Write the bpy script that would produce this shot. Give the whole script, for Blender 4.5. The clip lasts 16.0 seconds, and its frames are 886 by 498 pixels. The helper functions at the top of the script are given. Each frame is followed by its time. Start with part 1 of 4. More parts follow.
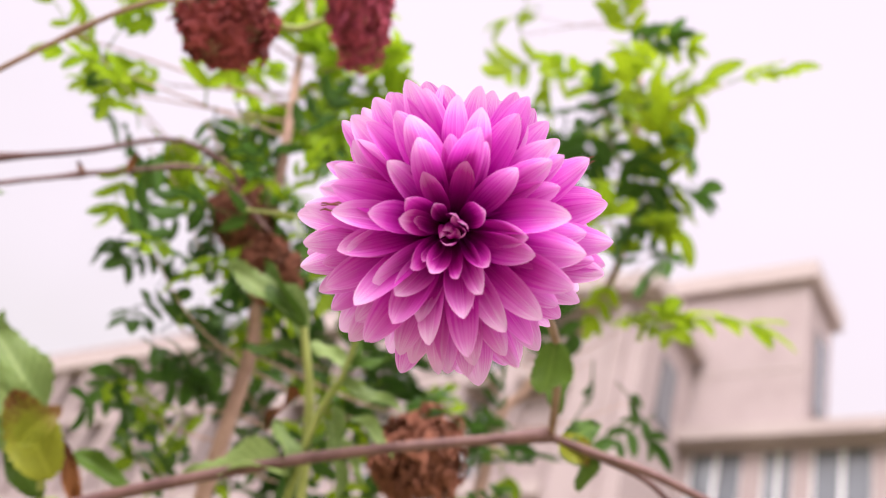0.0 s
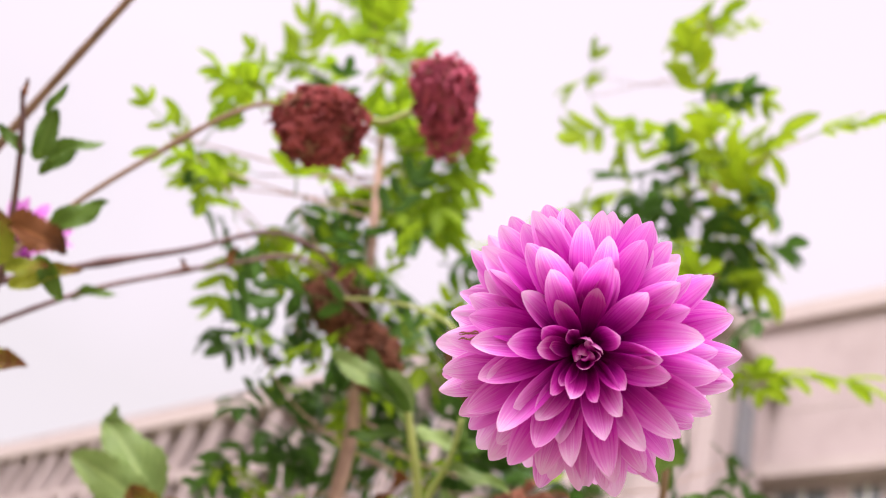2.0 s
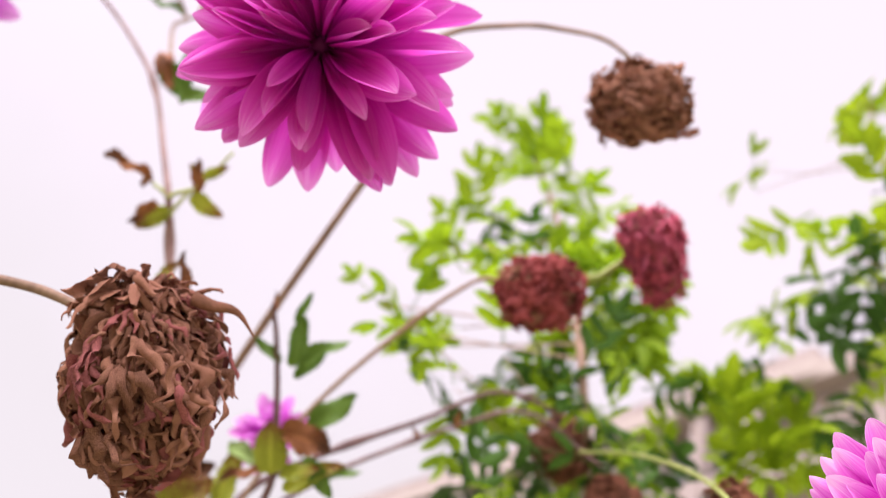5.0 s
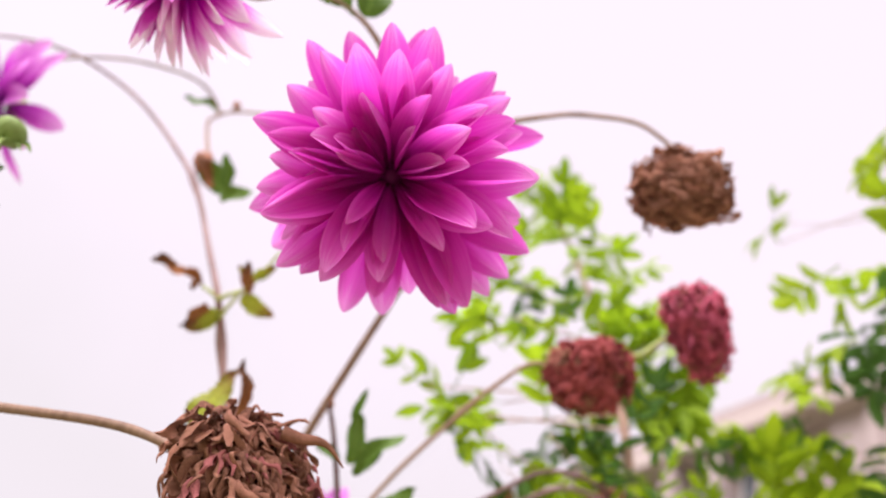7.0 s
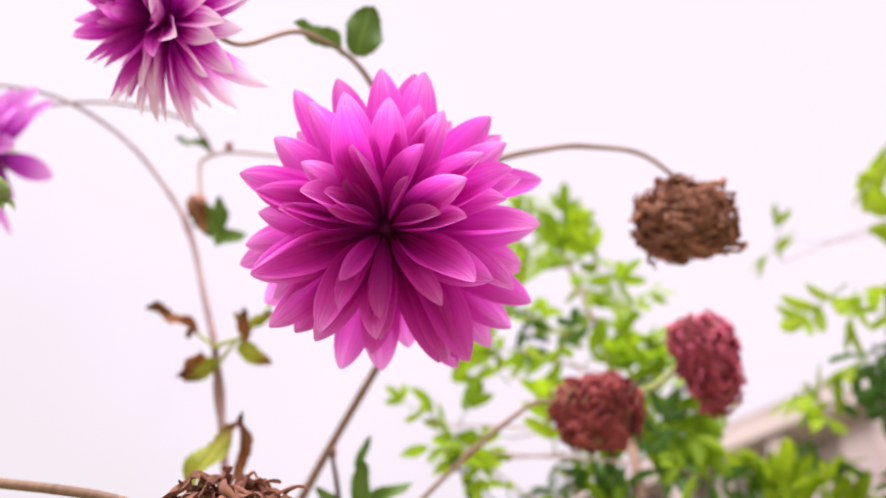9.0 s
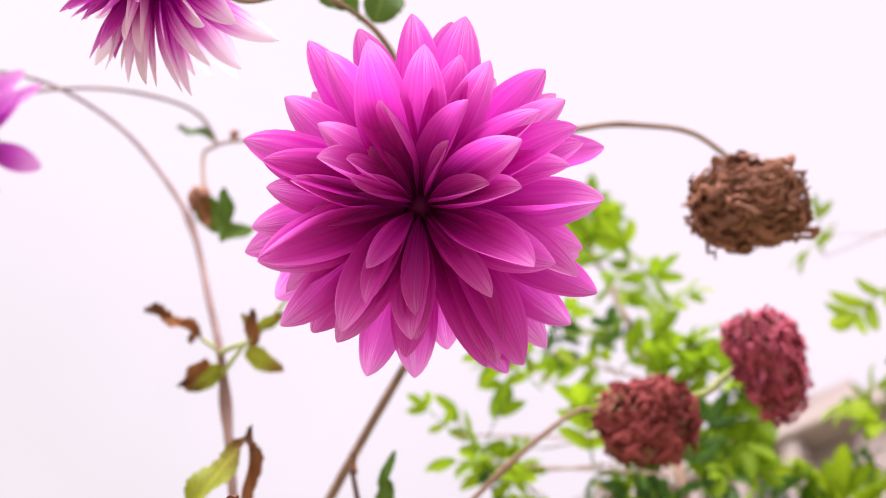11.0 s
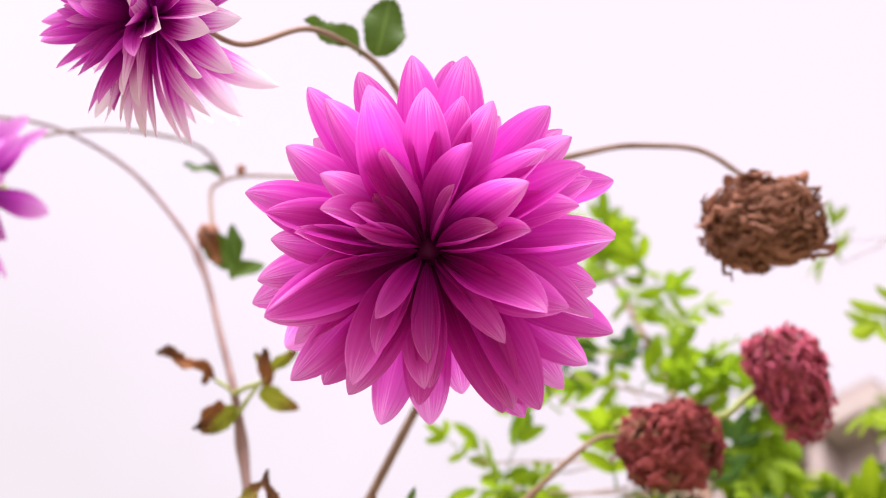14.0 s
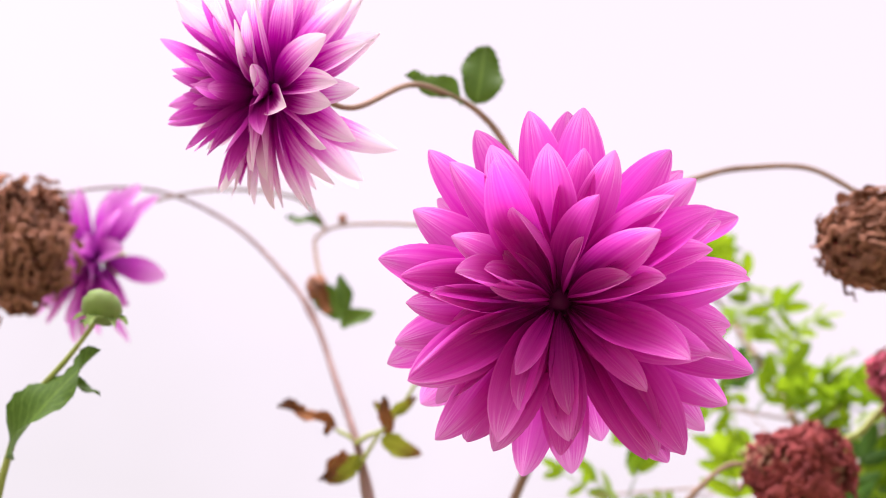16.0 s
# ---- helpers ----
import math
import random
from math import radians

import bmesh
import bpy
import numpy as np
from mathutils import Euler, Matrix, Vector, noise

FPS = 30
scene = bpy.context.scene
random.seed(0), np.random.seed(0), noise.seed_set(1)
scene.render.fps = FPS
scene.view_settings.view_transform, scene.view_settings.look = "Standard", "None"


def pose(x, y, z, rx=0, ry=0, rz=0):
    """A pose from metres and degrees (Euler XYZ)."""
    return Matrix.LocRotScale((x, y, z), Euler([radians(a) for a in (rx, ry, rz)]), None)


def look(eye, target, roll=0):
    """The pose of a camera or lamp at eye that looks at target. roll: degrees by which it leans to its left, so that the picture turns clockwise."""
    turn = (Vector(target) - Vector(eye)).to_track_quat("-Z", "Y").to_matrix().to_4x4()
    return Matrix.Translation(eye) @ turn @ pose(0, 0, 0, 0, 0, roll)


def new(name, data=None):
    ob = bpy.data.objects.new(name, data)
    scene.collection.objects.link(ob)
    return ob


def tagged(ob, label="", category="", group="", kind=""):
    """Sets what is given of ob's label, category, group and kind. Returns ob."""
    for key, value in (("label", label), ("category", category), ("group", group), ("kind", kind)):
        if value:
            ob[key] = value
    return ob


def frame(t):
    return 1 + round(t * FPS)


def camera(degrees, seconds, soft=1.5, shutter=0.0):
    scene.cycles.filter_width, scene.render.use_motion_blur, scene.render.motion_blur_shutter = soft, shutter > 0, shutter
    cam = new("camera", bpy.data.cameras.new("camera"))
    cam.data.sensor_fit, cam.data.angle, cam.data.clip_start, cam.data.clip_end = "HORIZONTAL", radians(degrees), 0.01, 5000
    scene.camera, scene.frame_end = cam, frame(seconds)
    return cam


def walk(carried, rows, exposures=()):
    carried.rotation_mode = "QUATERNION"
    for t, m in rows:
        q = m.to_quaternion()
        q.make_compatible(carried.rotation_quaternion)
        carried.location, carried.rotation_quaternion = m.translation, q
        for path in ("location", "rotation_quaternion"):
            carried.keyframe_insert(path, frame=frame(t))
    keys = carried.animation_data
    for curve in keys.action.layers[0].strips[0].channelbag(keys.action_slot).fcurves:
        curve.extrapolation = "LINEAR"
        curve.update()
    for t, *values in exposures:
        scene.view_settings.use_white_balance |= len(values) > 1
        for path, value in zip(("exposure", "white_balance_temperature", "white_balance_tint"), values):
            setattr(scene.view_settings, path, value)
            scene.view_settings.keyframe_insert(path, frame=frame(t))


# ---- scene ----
cam = camera(48.6, 16.0, soft=0.75)
# A near flower is sharp and what stands behind it melts into round blur.
cam.data.dof.use_dof = True
cam.data.dof.focus_distance = 0.40
cam.data.dof.aperture_fstop = 7
PATH = [
    (0, (0.471, 0.497, 1.257), (-0.639, 1.605, 2.499), 20.8),
    (0.5, (0.48, 0.497, 1.256), (-0.653, 1.574, 2.504), 20.7),
    (1, (0.467, 0.483, 1.263), (-0.669, 1.548, 2.518), 20.6),
    (1.5, (0.466, 0.467, 1.273), (-0.695, 1.507, 2.526), 21.2),
    (2, (0.466, 0.452, 1.261), (-0.727, 1.431, 2.533), 21.3),
    (2.5, (0.465, 0.437, 1.261), (-0.773, 1.362, 2.53), 21.9),
    (3, (0.45, 0.416, 1.262), (-0.805, 1.305, 2.541), 21.5),
    (3.5, (0.452, 0.393, 1.273), (-0.838, 1.236, 2.548), 21.7),
    (4, (0.461, 0.378, 1.277), (-0.855, 1.173, 2.557), 21.7),
    (4.5, (0.455, 0.355, 1.276), (-0.87, 1.102, 2.574), 21.1),
    (5, (0.445, 0.338, 1.272), (-0.88, 1.057, 2.586), 21.0),
    (7.5, (0.447, 0.277, 1.29), (-0.847, 0.935, 2.666), 18.6),
    (8, (0.453, 0.277, 1.295), (-0.841, 0.927, 2.674), 18.3),
    (8.5, (0.455, 0.277, 1.295), (-0.828, 0.922, 2.687), 17.8),
    (9, (0.442, 0.279, 1.309), (-0.838, 0.92, 2.705), 17.5),
    (9.5, (0.415, 0.286, 1.339), (-0.879, 0.915, 2.728), 17.3),
    (12, (0.37, 0.302, 1.363), (-0.904, 0.923, 2.774), 17.1),
    (12.5, (0.37, 0.295, 1.369), (-0.904, 0.93, 2.773), 16.3),
    (13, (0.375, 0.29, 1.373), (-0.904, 0.922, 2.775), 16.2),
    (13.5, (0.367, 0.29, 1.364), (-0.89, 0.911, 2.79), 15.7),
    (14, (0.375, 0.297, 1.373), (-0.914, 0.881, 2.786), 16.0),
    (14.5, (0.370, 0.288, 1.374), (-0.919, 0.848, 2.796), 15.7),
    (15, (0.371, 0.280, 1.379), (-0.941, 0.802, 2.794), 15.8),
    (15.5, (0.379, 0.282, 1.381), (-0.967, 0.742, 2.786), 16.3),
    (16, (0.375, 0.273, 1.374), (-0.976, 0.694, 2.787), 16.9),
]
walk(cam, [(t, look(eye, target, roll)) for t, eye, target, roll in PATH], ((0, 0.93, 6500, 19.5), (16, 0.93, 6500, 19.5)))

# ---- light: a bright overcast sky ----
world = bpy.data.worlds.new("overcast_sky")
scene.world = world
world.use_nodes = True
wn, wl = world.node_tree.nodes, world.node_tree.links
wn.clear()
w_out = wn.new("ShaderNodeOutputWorld")
w_bg = wn.new("ShaderNodeBackground")
w_sky = wn.new("ShaderNodeTexSky")
w_sky.sky_type = "NISHITA"
w_sky.sun_disc = False
w_sky.sun_elevation, w_sky.sun_rotation = radians(50), radians(212)
w_mul = wn.new("ShaderNodeVectorMath")
w_mul.operation = "SCALE"
w_mul.inputs["Scale"].default_value = 0.10
w_coord = wn.new("ShaderNodeTexCoord")
w_noise = wn.new("ShaderNodeTexNoise")
w_noise.inputs["Scale"].default_value = 2.5
w_noise.inputs["Detail"].default_value = 4
w_ramp = wn.new("ShaderNodeValToRGB")
w_ramp.color_ramp.elements[0].position, w_ramp.color_ramp.elements[0].color = 0.60, (0.490, 0.465, 0.458, 1)
w_ramp.color_ramp.elements[1].position, w_ramp.color_ramp.elements[1].color = 0.86, (0.572, 0.528, 0.56, 1)
w_mix = wn.new("ShaderNodeMix")
w_mix.data_type = "RGBA"
w_mix.inputs["Factor"].default_value = 0.9
wl.new(w_sky.outputs["Color"], w_mul.inputs[0])
wl.new(w_coord.outputs["Generated"], w_noise.inputs["Vector"])
w_up = wn.new("ShaderNodeSeparateXYZ")
wl.new(w_coord.outputs["Generated"], w_up.inputs["Vector"])
w_sum = wn.new("ShaderNodeMath")
w_sum.operation = "MULTIPLY_ADD"
w_sum.inputs[1].default_value = 0.35
wl.new(w_noise.outputs["Fac"], w_sum.inputs[0])
wl.new(w_up.outputs["Z"], w_sum.inputs[2])
wl.new(w_sum.outputs["Value"], w_ramp.inputs["Fac"])
wl.new(w_mul.outputs["Vector"], w_mix.inputs["A"])
# the cloud is brighter round the hidden sun
w_dot = wn.new("ShaderNodeVectorMath")
w_dot.operation = "DOT_PRODUCT"
w_dot.inputs[1].default_value = (0.339, -0.551, 0.763)
wl.new(w_coord.outputs["Generated"], w_dot.inputs[0])
w_veil = wn.new("ShaderNodeMapRange")
w_veil.interpolation_type = "SMOOTHSTEP"
w_veil.inputs["From Min"].default_value, w_veil.inputs["From Max"].default_value = 0.55, 1.0
w_veil.inputs["To Min"].default_value, w_veil.inputs["To Max"].default_value = 1.0, 3.1
wl.new(w_dot.outputs["Value"], w_veil.inputs["Value"])
w_lit = wn.new("ShaderNodeVectorMath")
w_lit.operation = "SCALE"
wl.new(w_ramp.outputs["Color"], w_lit.inputs[0])
wl.new(w_veil.outputs["Result"], w_lit.inputs["Scale"])
wl.new(w_lit.outputs["Vector"], w_mix.inputs["B"])
wl.new(w_mix.outputs["Result"], w_bg.inputs["Color"])
w_bg.inputs["Strength"].default_value = 1.0
wl.new(w_bg.outputs["Background"], w_out.inputs["Surface"])

sun_data = bpy.data.lights.new("sun", "SUN")
sun_data.energy, sun_data.angle, sun_data.color = 2.9, radians(45), (1.0, 0.97, 0.95)
sun = new("sun", sun_data)
sun.matrix_world = look((4, -6.5, 9), (0, 0, 0))


# ---- materials ----
def material(name):
    m = bpy.data.materials.new(name)
    m.use_nodes = True
    m.node_tree.nodes.clear()
    return m, m.node_tree.nodes, m.node_tree.links


def ramp_node(nodes, stops):
    r = nodes.new("ShaderNodeValToRGB")
    while len(r.color_ramp.elements) < len(stops):
        r.color_ramp.elements.new(0.5)
    for e, (p, c) in zip(r.color_ramp.elements, stops):
        e.position, e.color = p, (*c, 1)
    return r


def finish(m, nodes, links, colour, rough, translucent=0.0, bump=None, bump_strength=0.3, bump_distance=0.001, spec=0.3, glow=None):
    out = nodes.new("ShaderNodeOutputMaterial")
    b = nodes.new("ShaderNodeBsdfPrincipled")
    b.inputs["Roughness"].default_value = rough
    b.inputs["Specular IOR Level"].default_value = spec
    links.new(colour, b.inputs["Base Color"])
    if bump is not None:
        k = nodes.new("ShaderNodeBump")
        k.inputs["Strength"].default_value = bump_strength
        k.inputs["Distance"].default_value = bump_distance
        links.new(bump, k.inputs["Height"])
        links.new(k.outputs["Normal"], b.inputs["Normal"])
    if translucent:
        tr = nodes.new("ShaderNodeBsdfTranslucent")
        links.new(glow or colour, tr.inputs["Color"])
        mix = nodes.new("ShaderNodeMixShader")
        mix.inputs["Fac"].default_value = translucent
        links.new(b.outputs["BSDF"], mix.inputs[1])
        links.new(tr.outputs["BSDF"], mix.inputs[2])
        links.new(mix.outputs["Shader"], out.inputs["Surface"])
    else:
        links.new(b.outputs["BSDF"], out.inputs["Surface"])
    return m


def petal_material(name, stops, translucent=0.45, streak=0.6, veined=0.56):
    """Petal colour from the base (0) to the tip (1) of each petal, with fine veins along it."""
    m, nodes, links = material(name)
    tc = nodes.new("ShaderNodeTexCoord")
    sep = nodes.new("ShaderNodeSeparateXYZ")
    links.new(tc.outputs["UV"], sep.inputs["Vector"])
    mp = nodes.new("ShaderNodeMapping")
    mp.inputs["Scale"].default_value = (14, 0.45, 1)
    links.new(tc.outputs["UV"], mp.inputs["Vector"])
    info = nodes.new("ShaderNodeObjectInfo")
    off = nodes.new("ShaderNodeVectorMath")
    off.operation = "ADD"
    links.new(mp.outputs["Vector"], off.inputs[0])
    links.new(info.outputs["Random"], off.inputs[1])
    veins = nodes.new("ShaderNodeTexNoise")
    veins.inputs["Scale"].default_value = 1.6
    veins.inputs["Detail"].default_value = 5
    links.new(off.outputs["Vector"], veins.inputs["Vector"])
    shift = nodes.new("ShaderNodeMath")
    shift.operation = "MULTIPLY_ADD"
    shift.inputs[1].default_value = veined
    links.new(veins.outputs["Fac"], shift.inputs[0])
    rnd = nodes.new("ShaderNodeMath")
    rnd.operation = "MULTIPLY_ADD"
    rnd.inputs[1].default_value, rnd.inputs[2].default_value = 0.16, -0.08 - 0.5 * veined
    links.new(info.outputs["Random"], rnd.inputs[0])
    add = nodes.new("ShaderNodeMath")
    add.operation = "ADD"
    links.new(sep.outputs["Y"], add.inputs[0])
    links.new(rnd.outputs["Value"], add.inputs[1])
    # the rim of a petal is paler than its face
    rim = nodes.new("ShaderNodeMath")
    rim.operation = "SUBTRACT"
    rim.inputs[1].default_value = 0.5
    links.new(sep.outputs["X"], rim.inputs[0])
    rim_abs = nodes.new("ShaderNodeMath")
    rim_abs.operation = "ABSOLUTE"
    links.new(rim.outputs["Value"], rim_abs.inputs[0])
    rim_map = nodes.new("ShaderNodeMapRange")
    rim_map.inputs["From Min"].default_value, rim_map.inputs["From Max"].default_value = 0.40, 0.5
    rim_map.inputs["To Max"].default_value = 0.05
    links.new(rim_abs.outputs["Value"], rim_map.inputs["Value"])
    rim_add = nodes.new("ShaderNodeMath")
    rim_add.operation = "ADD"
    links.new(add.outputs["Value"], rim_add.inputs[0])
    links.new(rim_map.outputs["Result"], rim_add.inputs[1])
    links.new(rim_add.outputs["Value"], shift.inputs[2])
    r = ramp_node(nodes, stops)
    links.new(shift.outputs["Value"], r.inputs["Fac"])
    return finish(m, nodes, links, r.outputs["Color"], 0.5, translucent, veins.outputs["Fac"], streak, 0.0012, 0.12)


def leaf_material(name, dark, light, edge=None, translucent=0.35, rough=0.45):
    m, nodes, links = material(name)
    tc = nodes.new("ShaderNodeTexCoord")
    info = nodes.new("ShaderNodeObjectInfo")
    isl = nodes.new("ShaderNodeNewGeometry")
    big = nodes.new("ShaderNodeTexNoise")
    big.inputs["Scale"].default_value, big.inputs["Detail"].default_value = 38, 4
    links.new(tc.outputs["Object"], big.inputs["Vector"])
    sep = nodes.new("ShaderNodeSeparateXYZ")
    links.new(tc.outputs["UV"], sep.inputs["Vector"])
    # side veins run slanting off the midrib
    rib = nodes.new("ShaderNodeMath")
    rib.operation = "SUBTRACT"
    rib.inputs[1].default_value = 0.5
    links.new(sep.outputs["X"], rib.inputs[0])
    mag = nodes.new("ShaderNodeMath")
    mag.operation = "ABSOLUTE"
    links.new(rib.outputs["Value"], mag.inputs[0])
    slant = nodes.new("ShaderNodeMath")
    slant.operation = "MULTIPLY_ADD"
    slant.inputs[1].default_value = -0.7
    links.new(mag.outputs["Value"], slant.inputs[0])
    links.new(sep.outputs["Y"], slant.inputs[2])
    saw = nodes.new("ShaderNodeMath")
    saw.operation = "PINGPONG"
    saw.inputs[1].default_value = 0.055
    links.new(slant.outputs["Value"], saw.inputs[0])
    vein = nodes.new("ShaderNodeMapRange")
    vein.inputs["From Max"].default_value = 0.009
    links.new(saw.outputs["Value"], vein.inputs["Value"])
    mid = nodes.new("ShaderNodeMapRange")
    mid.inputs["From Max"].default_value = 0.05
    links.new(mag.outputs["Value"], mid.inputs["Value"])
    both = nodes.new("ShaderNodeMath")
    both.operation = "MINIMUM"
    links.new(vein.outputs["Result"], both.inputs[0])
    links.new(mid.outputs["Result"], both.inputs[1])
    fac = nodes.new("ShaderNodeMath")
    fac.operation = "MULTIPLY_ADD"
    fac.inputs[1].default_value = 0.55
    links.new(big.outputs["Fac"], fac.inputs[0])
    sumr = nodes.new("ShaderNodeMath")
    sumr.operation = "MULTIPLY_ADD"
    sumr.inputs[1].default_value, sumr.inputs[2].default_value = 0.35, -0.1
    links.new(info.outputs["Random"], sumr.inputs[0])
    sumi = nodes.new("ShaderNodeMath")
    sumi.operation = "MULTIPLY_ADD"
    sumi.inputs[1].default_value = 0.3
    links.new(isl.outputs["Random Per Island"], sumi.inputs[0])
    links.new(sumr.outputs["Value"], sumi.inputs[2])
    links.new(sumi.outputs["Value"], fac.inputs[2])
    r = ramp_node(nodes, [(0.1, dark), (0.85, light)])
    links.new(fac.outputs["Value"], r.inputs["Fac"])
    vcol = nodes.new("ShaderNodeMix")
    vcol.data_type = "RGBA"
    vcol.inputs["A"].default_value = (*[min(1, c * 1.12 + 0.01) for c in light], 1)
    links.new(both.outputs["Value"], vcol.inputs["Factor"])
    links.new(r.outputs["Color"], vcol.inputs["B"])
    colour = vcol.outputs["Result"]
    if edge:
        # dry brown that creeps in from the tip
        spots = nodes.new("ShaderNodeTexNoise")
        spots.inputs["Scale"].default_value, spots.inputs["Detail"].default_value = 60, 5
        links.new(tc.outputs["Object"], spots.inputs["Vector"])
        s2 = nodes.new("ShaderNodeMath")
        s2.operation = "MULTIPLY_ADD"
        s2.inputs[1].default_value = 0.5
        links.new(sep.outputs["Y"], s2.inputs[0])
        links.new(spots.outputs["Fac"], s2.inputs[2])
        th = nodes.new("ShaderNodeMapRange")
        th.inputs["From Min"].default_value, th.inputs["From Max"].default_value = 0.82, 0.93
        links.new(s2.outputs["Value"], th.inputs["Value"])
        mx = nodes.new("ShaderNodeMix")
        mx.data_type = "RGBA"
        links.new(th.outputs["Result"], mx.inputs["Factor"])
        links.new(colour, mx.inputs["A"])
        mx.inputs["B"].default_value = (*edge, 1)
        colour = mx.outputs["Result"]
    return finish(m, nodes, links, colour, rough, translucent, both.outputs["Value"], 0.12, 0.0006, 0.22)


def rough_material(name, dark, light, scale, rough=0.8, detail=6, bump=0.4, distance=0.001, stretch=(1, 1, 1), spec=0.2, translucent=0.0):
    """Two scales of noise between two colours, with relief."""
    m, nodes, links = material(name)
    tc = nodes.new("ShaderNodeTexCoord")
    mp = nodes.new("ShaderNodeMapping")
    mp.inputs["Scale"].default_value = stretch
    links.new(tc.outputs["Object"], mp.inputs["Vector"])
    a = nodes.new("ShaderNodeTexNoise")
    a.inputs["Scale"].default_value, a.inputs["Detail"].default_value = scale, detail
    b = nodes.new("ShaderNodeTexNoise")
    b.inputs["Scale"].default_value, b.inputs["Detail"].default_value = scale * 7, 3
    links.new(mp.outputs["Vector"], a.inputs["Vector"])
    links.new(mp.outputs["Vector"], b.inputs["Vector"])
    mix = nodes.new("ShaderNodeMath")
    mix.operation = "MULTIPLY_ADD"
    mix.inputs[1].default_value = 0.35
    links.new(b.outputs["Fac"], mix.inputs[0])
    info = nodes.new("ShaderNodeObjectInfo")
    r2 = nodes.new("ShaderNodeMath")
    r2.operation = "MULTIPLY_ADD"
    r2.inputs[1].default_value = 0.42
    links.new(info.outputs["Random"], r2.inputs[0])
    links.new(a.outputs["Fac"], r2.inputs[2])
    links.new(r2.outputs["Value"], mix.inputs[2])
    r = ramp_node(nodes, [(0.42, dark), (0.95, light)])
    links.new(mix.outputs["Value"], r.inputs["Fac"])
    return finish(m, nodes, links, r.outputs["Color"], rough, translucent, mix.outputs["Value"], bump, distance, spec)


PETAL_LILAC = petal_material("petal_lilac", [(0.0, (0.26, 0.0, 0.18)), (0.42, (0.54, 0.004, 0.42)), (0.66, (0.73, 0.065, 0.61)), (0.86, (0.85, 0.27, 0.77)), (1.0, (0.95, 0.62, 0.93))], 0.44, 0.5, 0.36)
# In core and magenta, the darkest base stop adds painted shade to deeper petal colour.
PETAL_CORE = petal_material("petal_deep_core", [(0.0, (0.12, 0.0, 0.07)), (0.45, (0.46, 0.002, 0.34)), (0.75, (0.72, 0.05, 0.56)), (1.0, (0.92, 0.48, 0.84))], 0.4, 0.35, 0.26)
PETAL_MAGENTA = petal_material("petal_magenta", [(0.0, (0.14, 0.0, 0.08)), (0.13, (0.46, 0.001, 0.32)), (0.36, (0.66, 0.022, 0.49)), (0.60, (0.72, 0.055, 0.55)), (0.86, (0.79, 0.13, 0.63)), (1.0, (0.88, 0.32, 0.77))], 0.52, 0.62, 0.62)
# Near-black all over: the shade down in the flower's hollow middle.
PETAL_HOLLOW_SHADE = petal_material("petal_hollow_shade", [(0.0, (0.08, 0.0, 0.045)), (1.0, (0.14, 0.0, 0.09))], 0.1, 0.3, 0.3)
PETAL_PALE = petal_material("petal_pale_tipped", [(0.0, (0.32, 0.0, 0.26)), (0.40, (0.62, 0.012, 0.50)), (0.58, (0.84, 0.26, 0.74)), (0.74, (0.95, 0.72, 0.92)), (1.0, (0.97, 0.84, 0.95))])
PETAL_ORCHID = petal_material("petal_orchid", [(0.0, (0.24, 0.0, 0.19)), (0.35, (0.54, 0.008, 0.45)), (0.75, (0.68, 0.06, 0.58)), (1.0, (0.86, 0.30, 0.78))])
PETAL_VIOLET = petal_material("petal_violet", [(0.0, (0.26, 0.01, 0.28)), (0.5, (0.64, 0.09, 0.61)), (1.0, (0.86, 0.42, 0.85))])
DRY_BROWN = rough_material("withered_brown", (0.036, 0.014, 0.010), (0.37, 0.175, 0.118), 85, 0.85, 6, 0.5, 0.0008, (1, 0.4, 1), 0.1, 0.12)
DRY_RED = rough_material("withered_red", (0.04, 0.009, 0.011), (0.37, 0.085, 0.085), 85, 0.8, 6, 0.5, 0.0008, (1, 0.4, 1), 0.1, 0.12)
DRY_MAUVE = rough_material("withered_mauve", (0.05, 0.008, 0.019), (0.58, 0.12, 0.19), 85, 0.8, 6, 0.5, 0.0008, (1, 0.4, 1), 0.1, 0.15)
DRY_ROSE = rough_material("withered_rose_brown", (0.06, 0.018, 0.018), (0.36, 0.12, 0.115), 60, 0.85, 6, 0.5, 0.0008, (1, 0.4, 1), 0.1, 0.12)
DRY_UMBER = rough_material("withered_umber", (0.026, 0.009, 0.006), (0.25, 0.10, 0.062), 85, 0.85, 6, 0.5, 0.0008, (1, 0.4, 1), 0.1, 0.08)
STEM_PURPLE = rough_material("stem_purple_brown", (0.06, 0.025, 0.027), (0.19, 0.105, 0.095), 50, 0.55, 5, 0.35, 0.0006, (1, 1, 0.2), 0.3)
STEM_ROSE = rough_material("stem_dusky_pink", (0.11, 0.055, 0.05), (0.30, 0.185, 0.17), 50, 0.55, 5, 0.35, 0.0006, (1, 1, 0.2), 0.3)
STEM_GREEN = rough_material("stem_green", (0.18, 0.24, 0.04), (0.40, 0.45, 0.14), 50, 0.5, 5, 0.3, 0.0005, (1, 1, 0.2), 0.3)
STEM_TAN = rough_material("stem_tan", (0.11, 0.06, 0.04), (0.29, 0.185, 0.125), 50, 0.6, 5, 0.35, 0.0006, (1, 1, 0.2), 0.3)
BARK = rough_material("sapling_bark", (0.15, 0.088, 0.065), (0.46, 0.305, 0.24), 45, 0.85, 6, 0.5, 0.002, (1, 1, 0.25))
LEAF_DAHLIA = leaf_material("dahlia_leaf", (0.03, 0.08, 0.010), (0.125, 0.22, 0.03), None, 0.3)
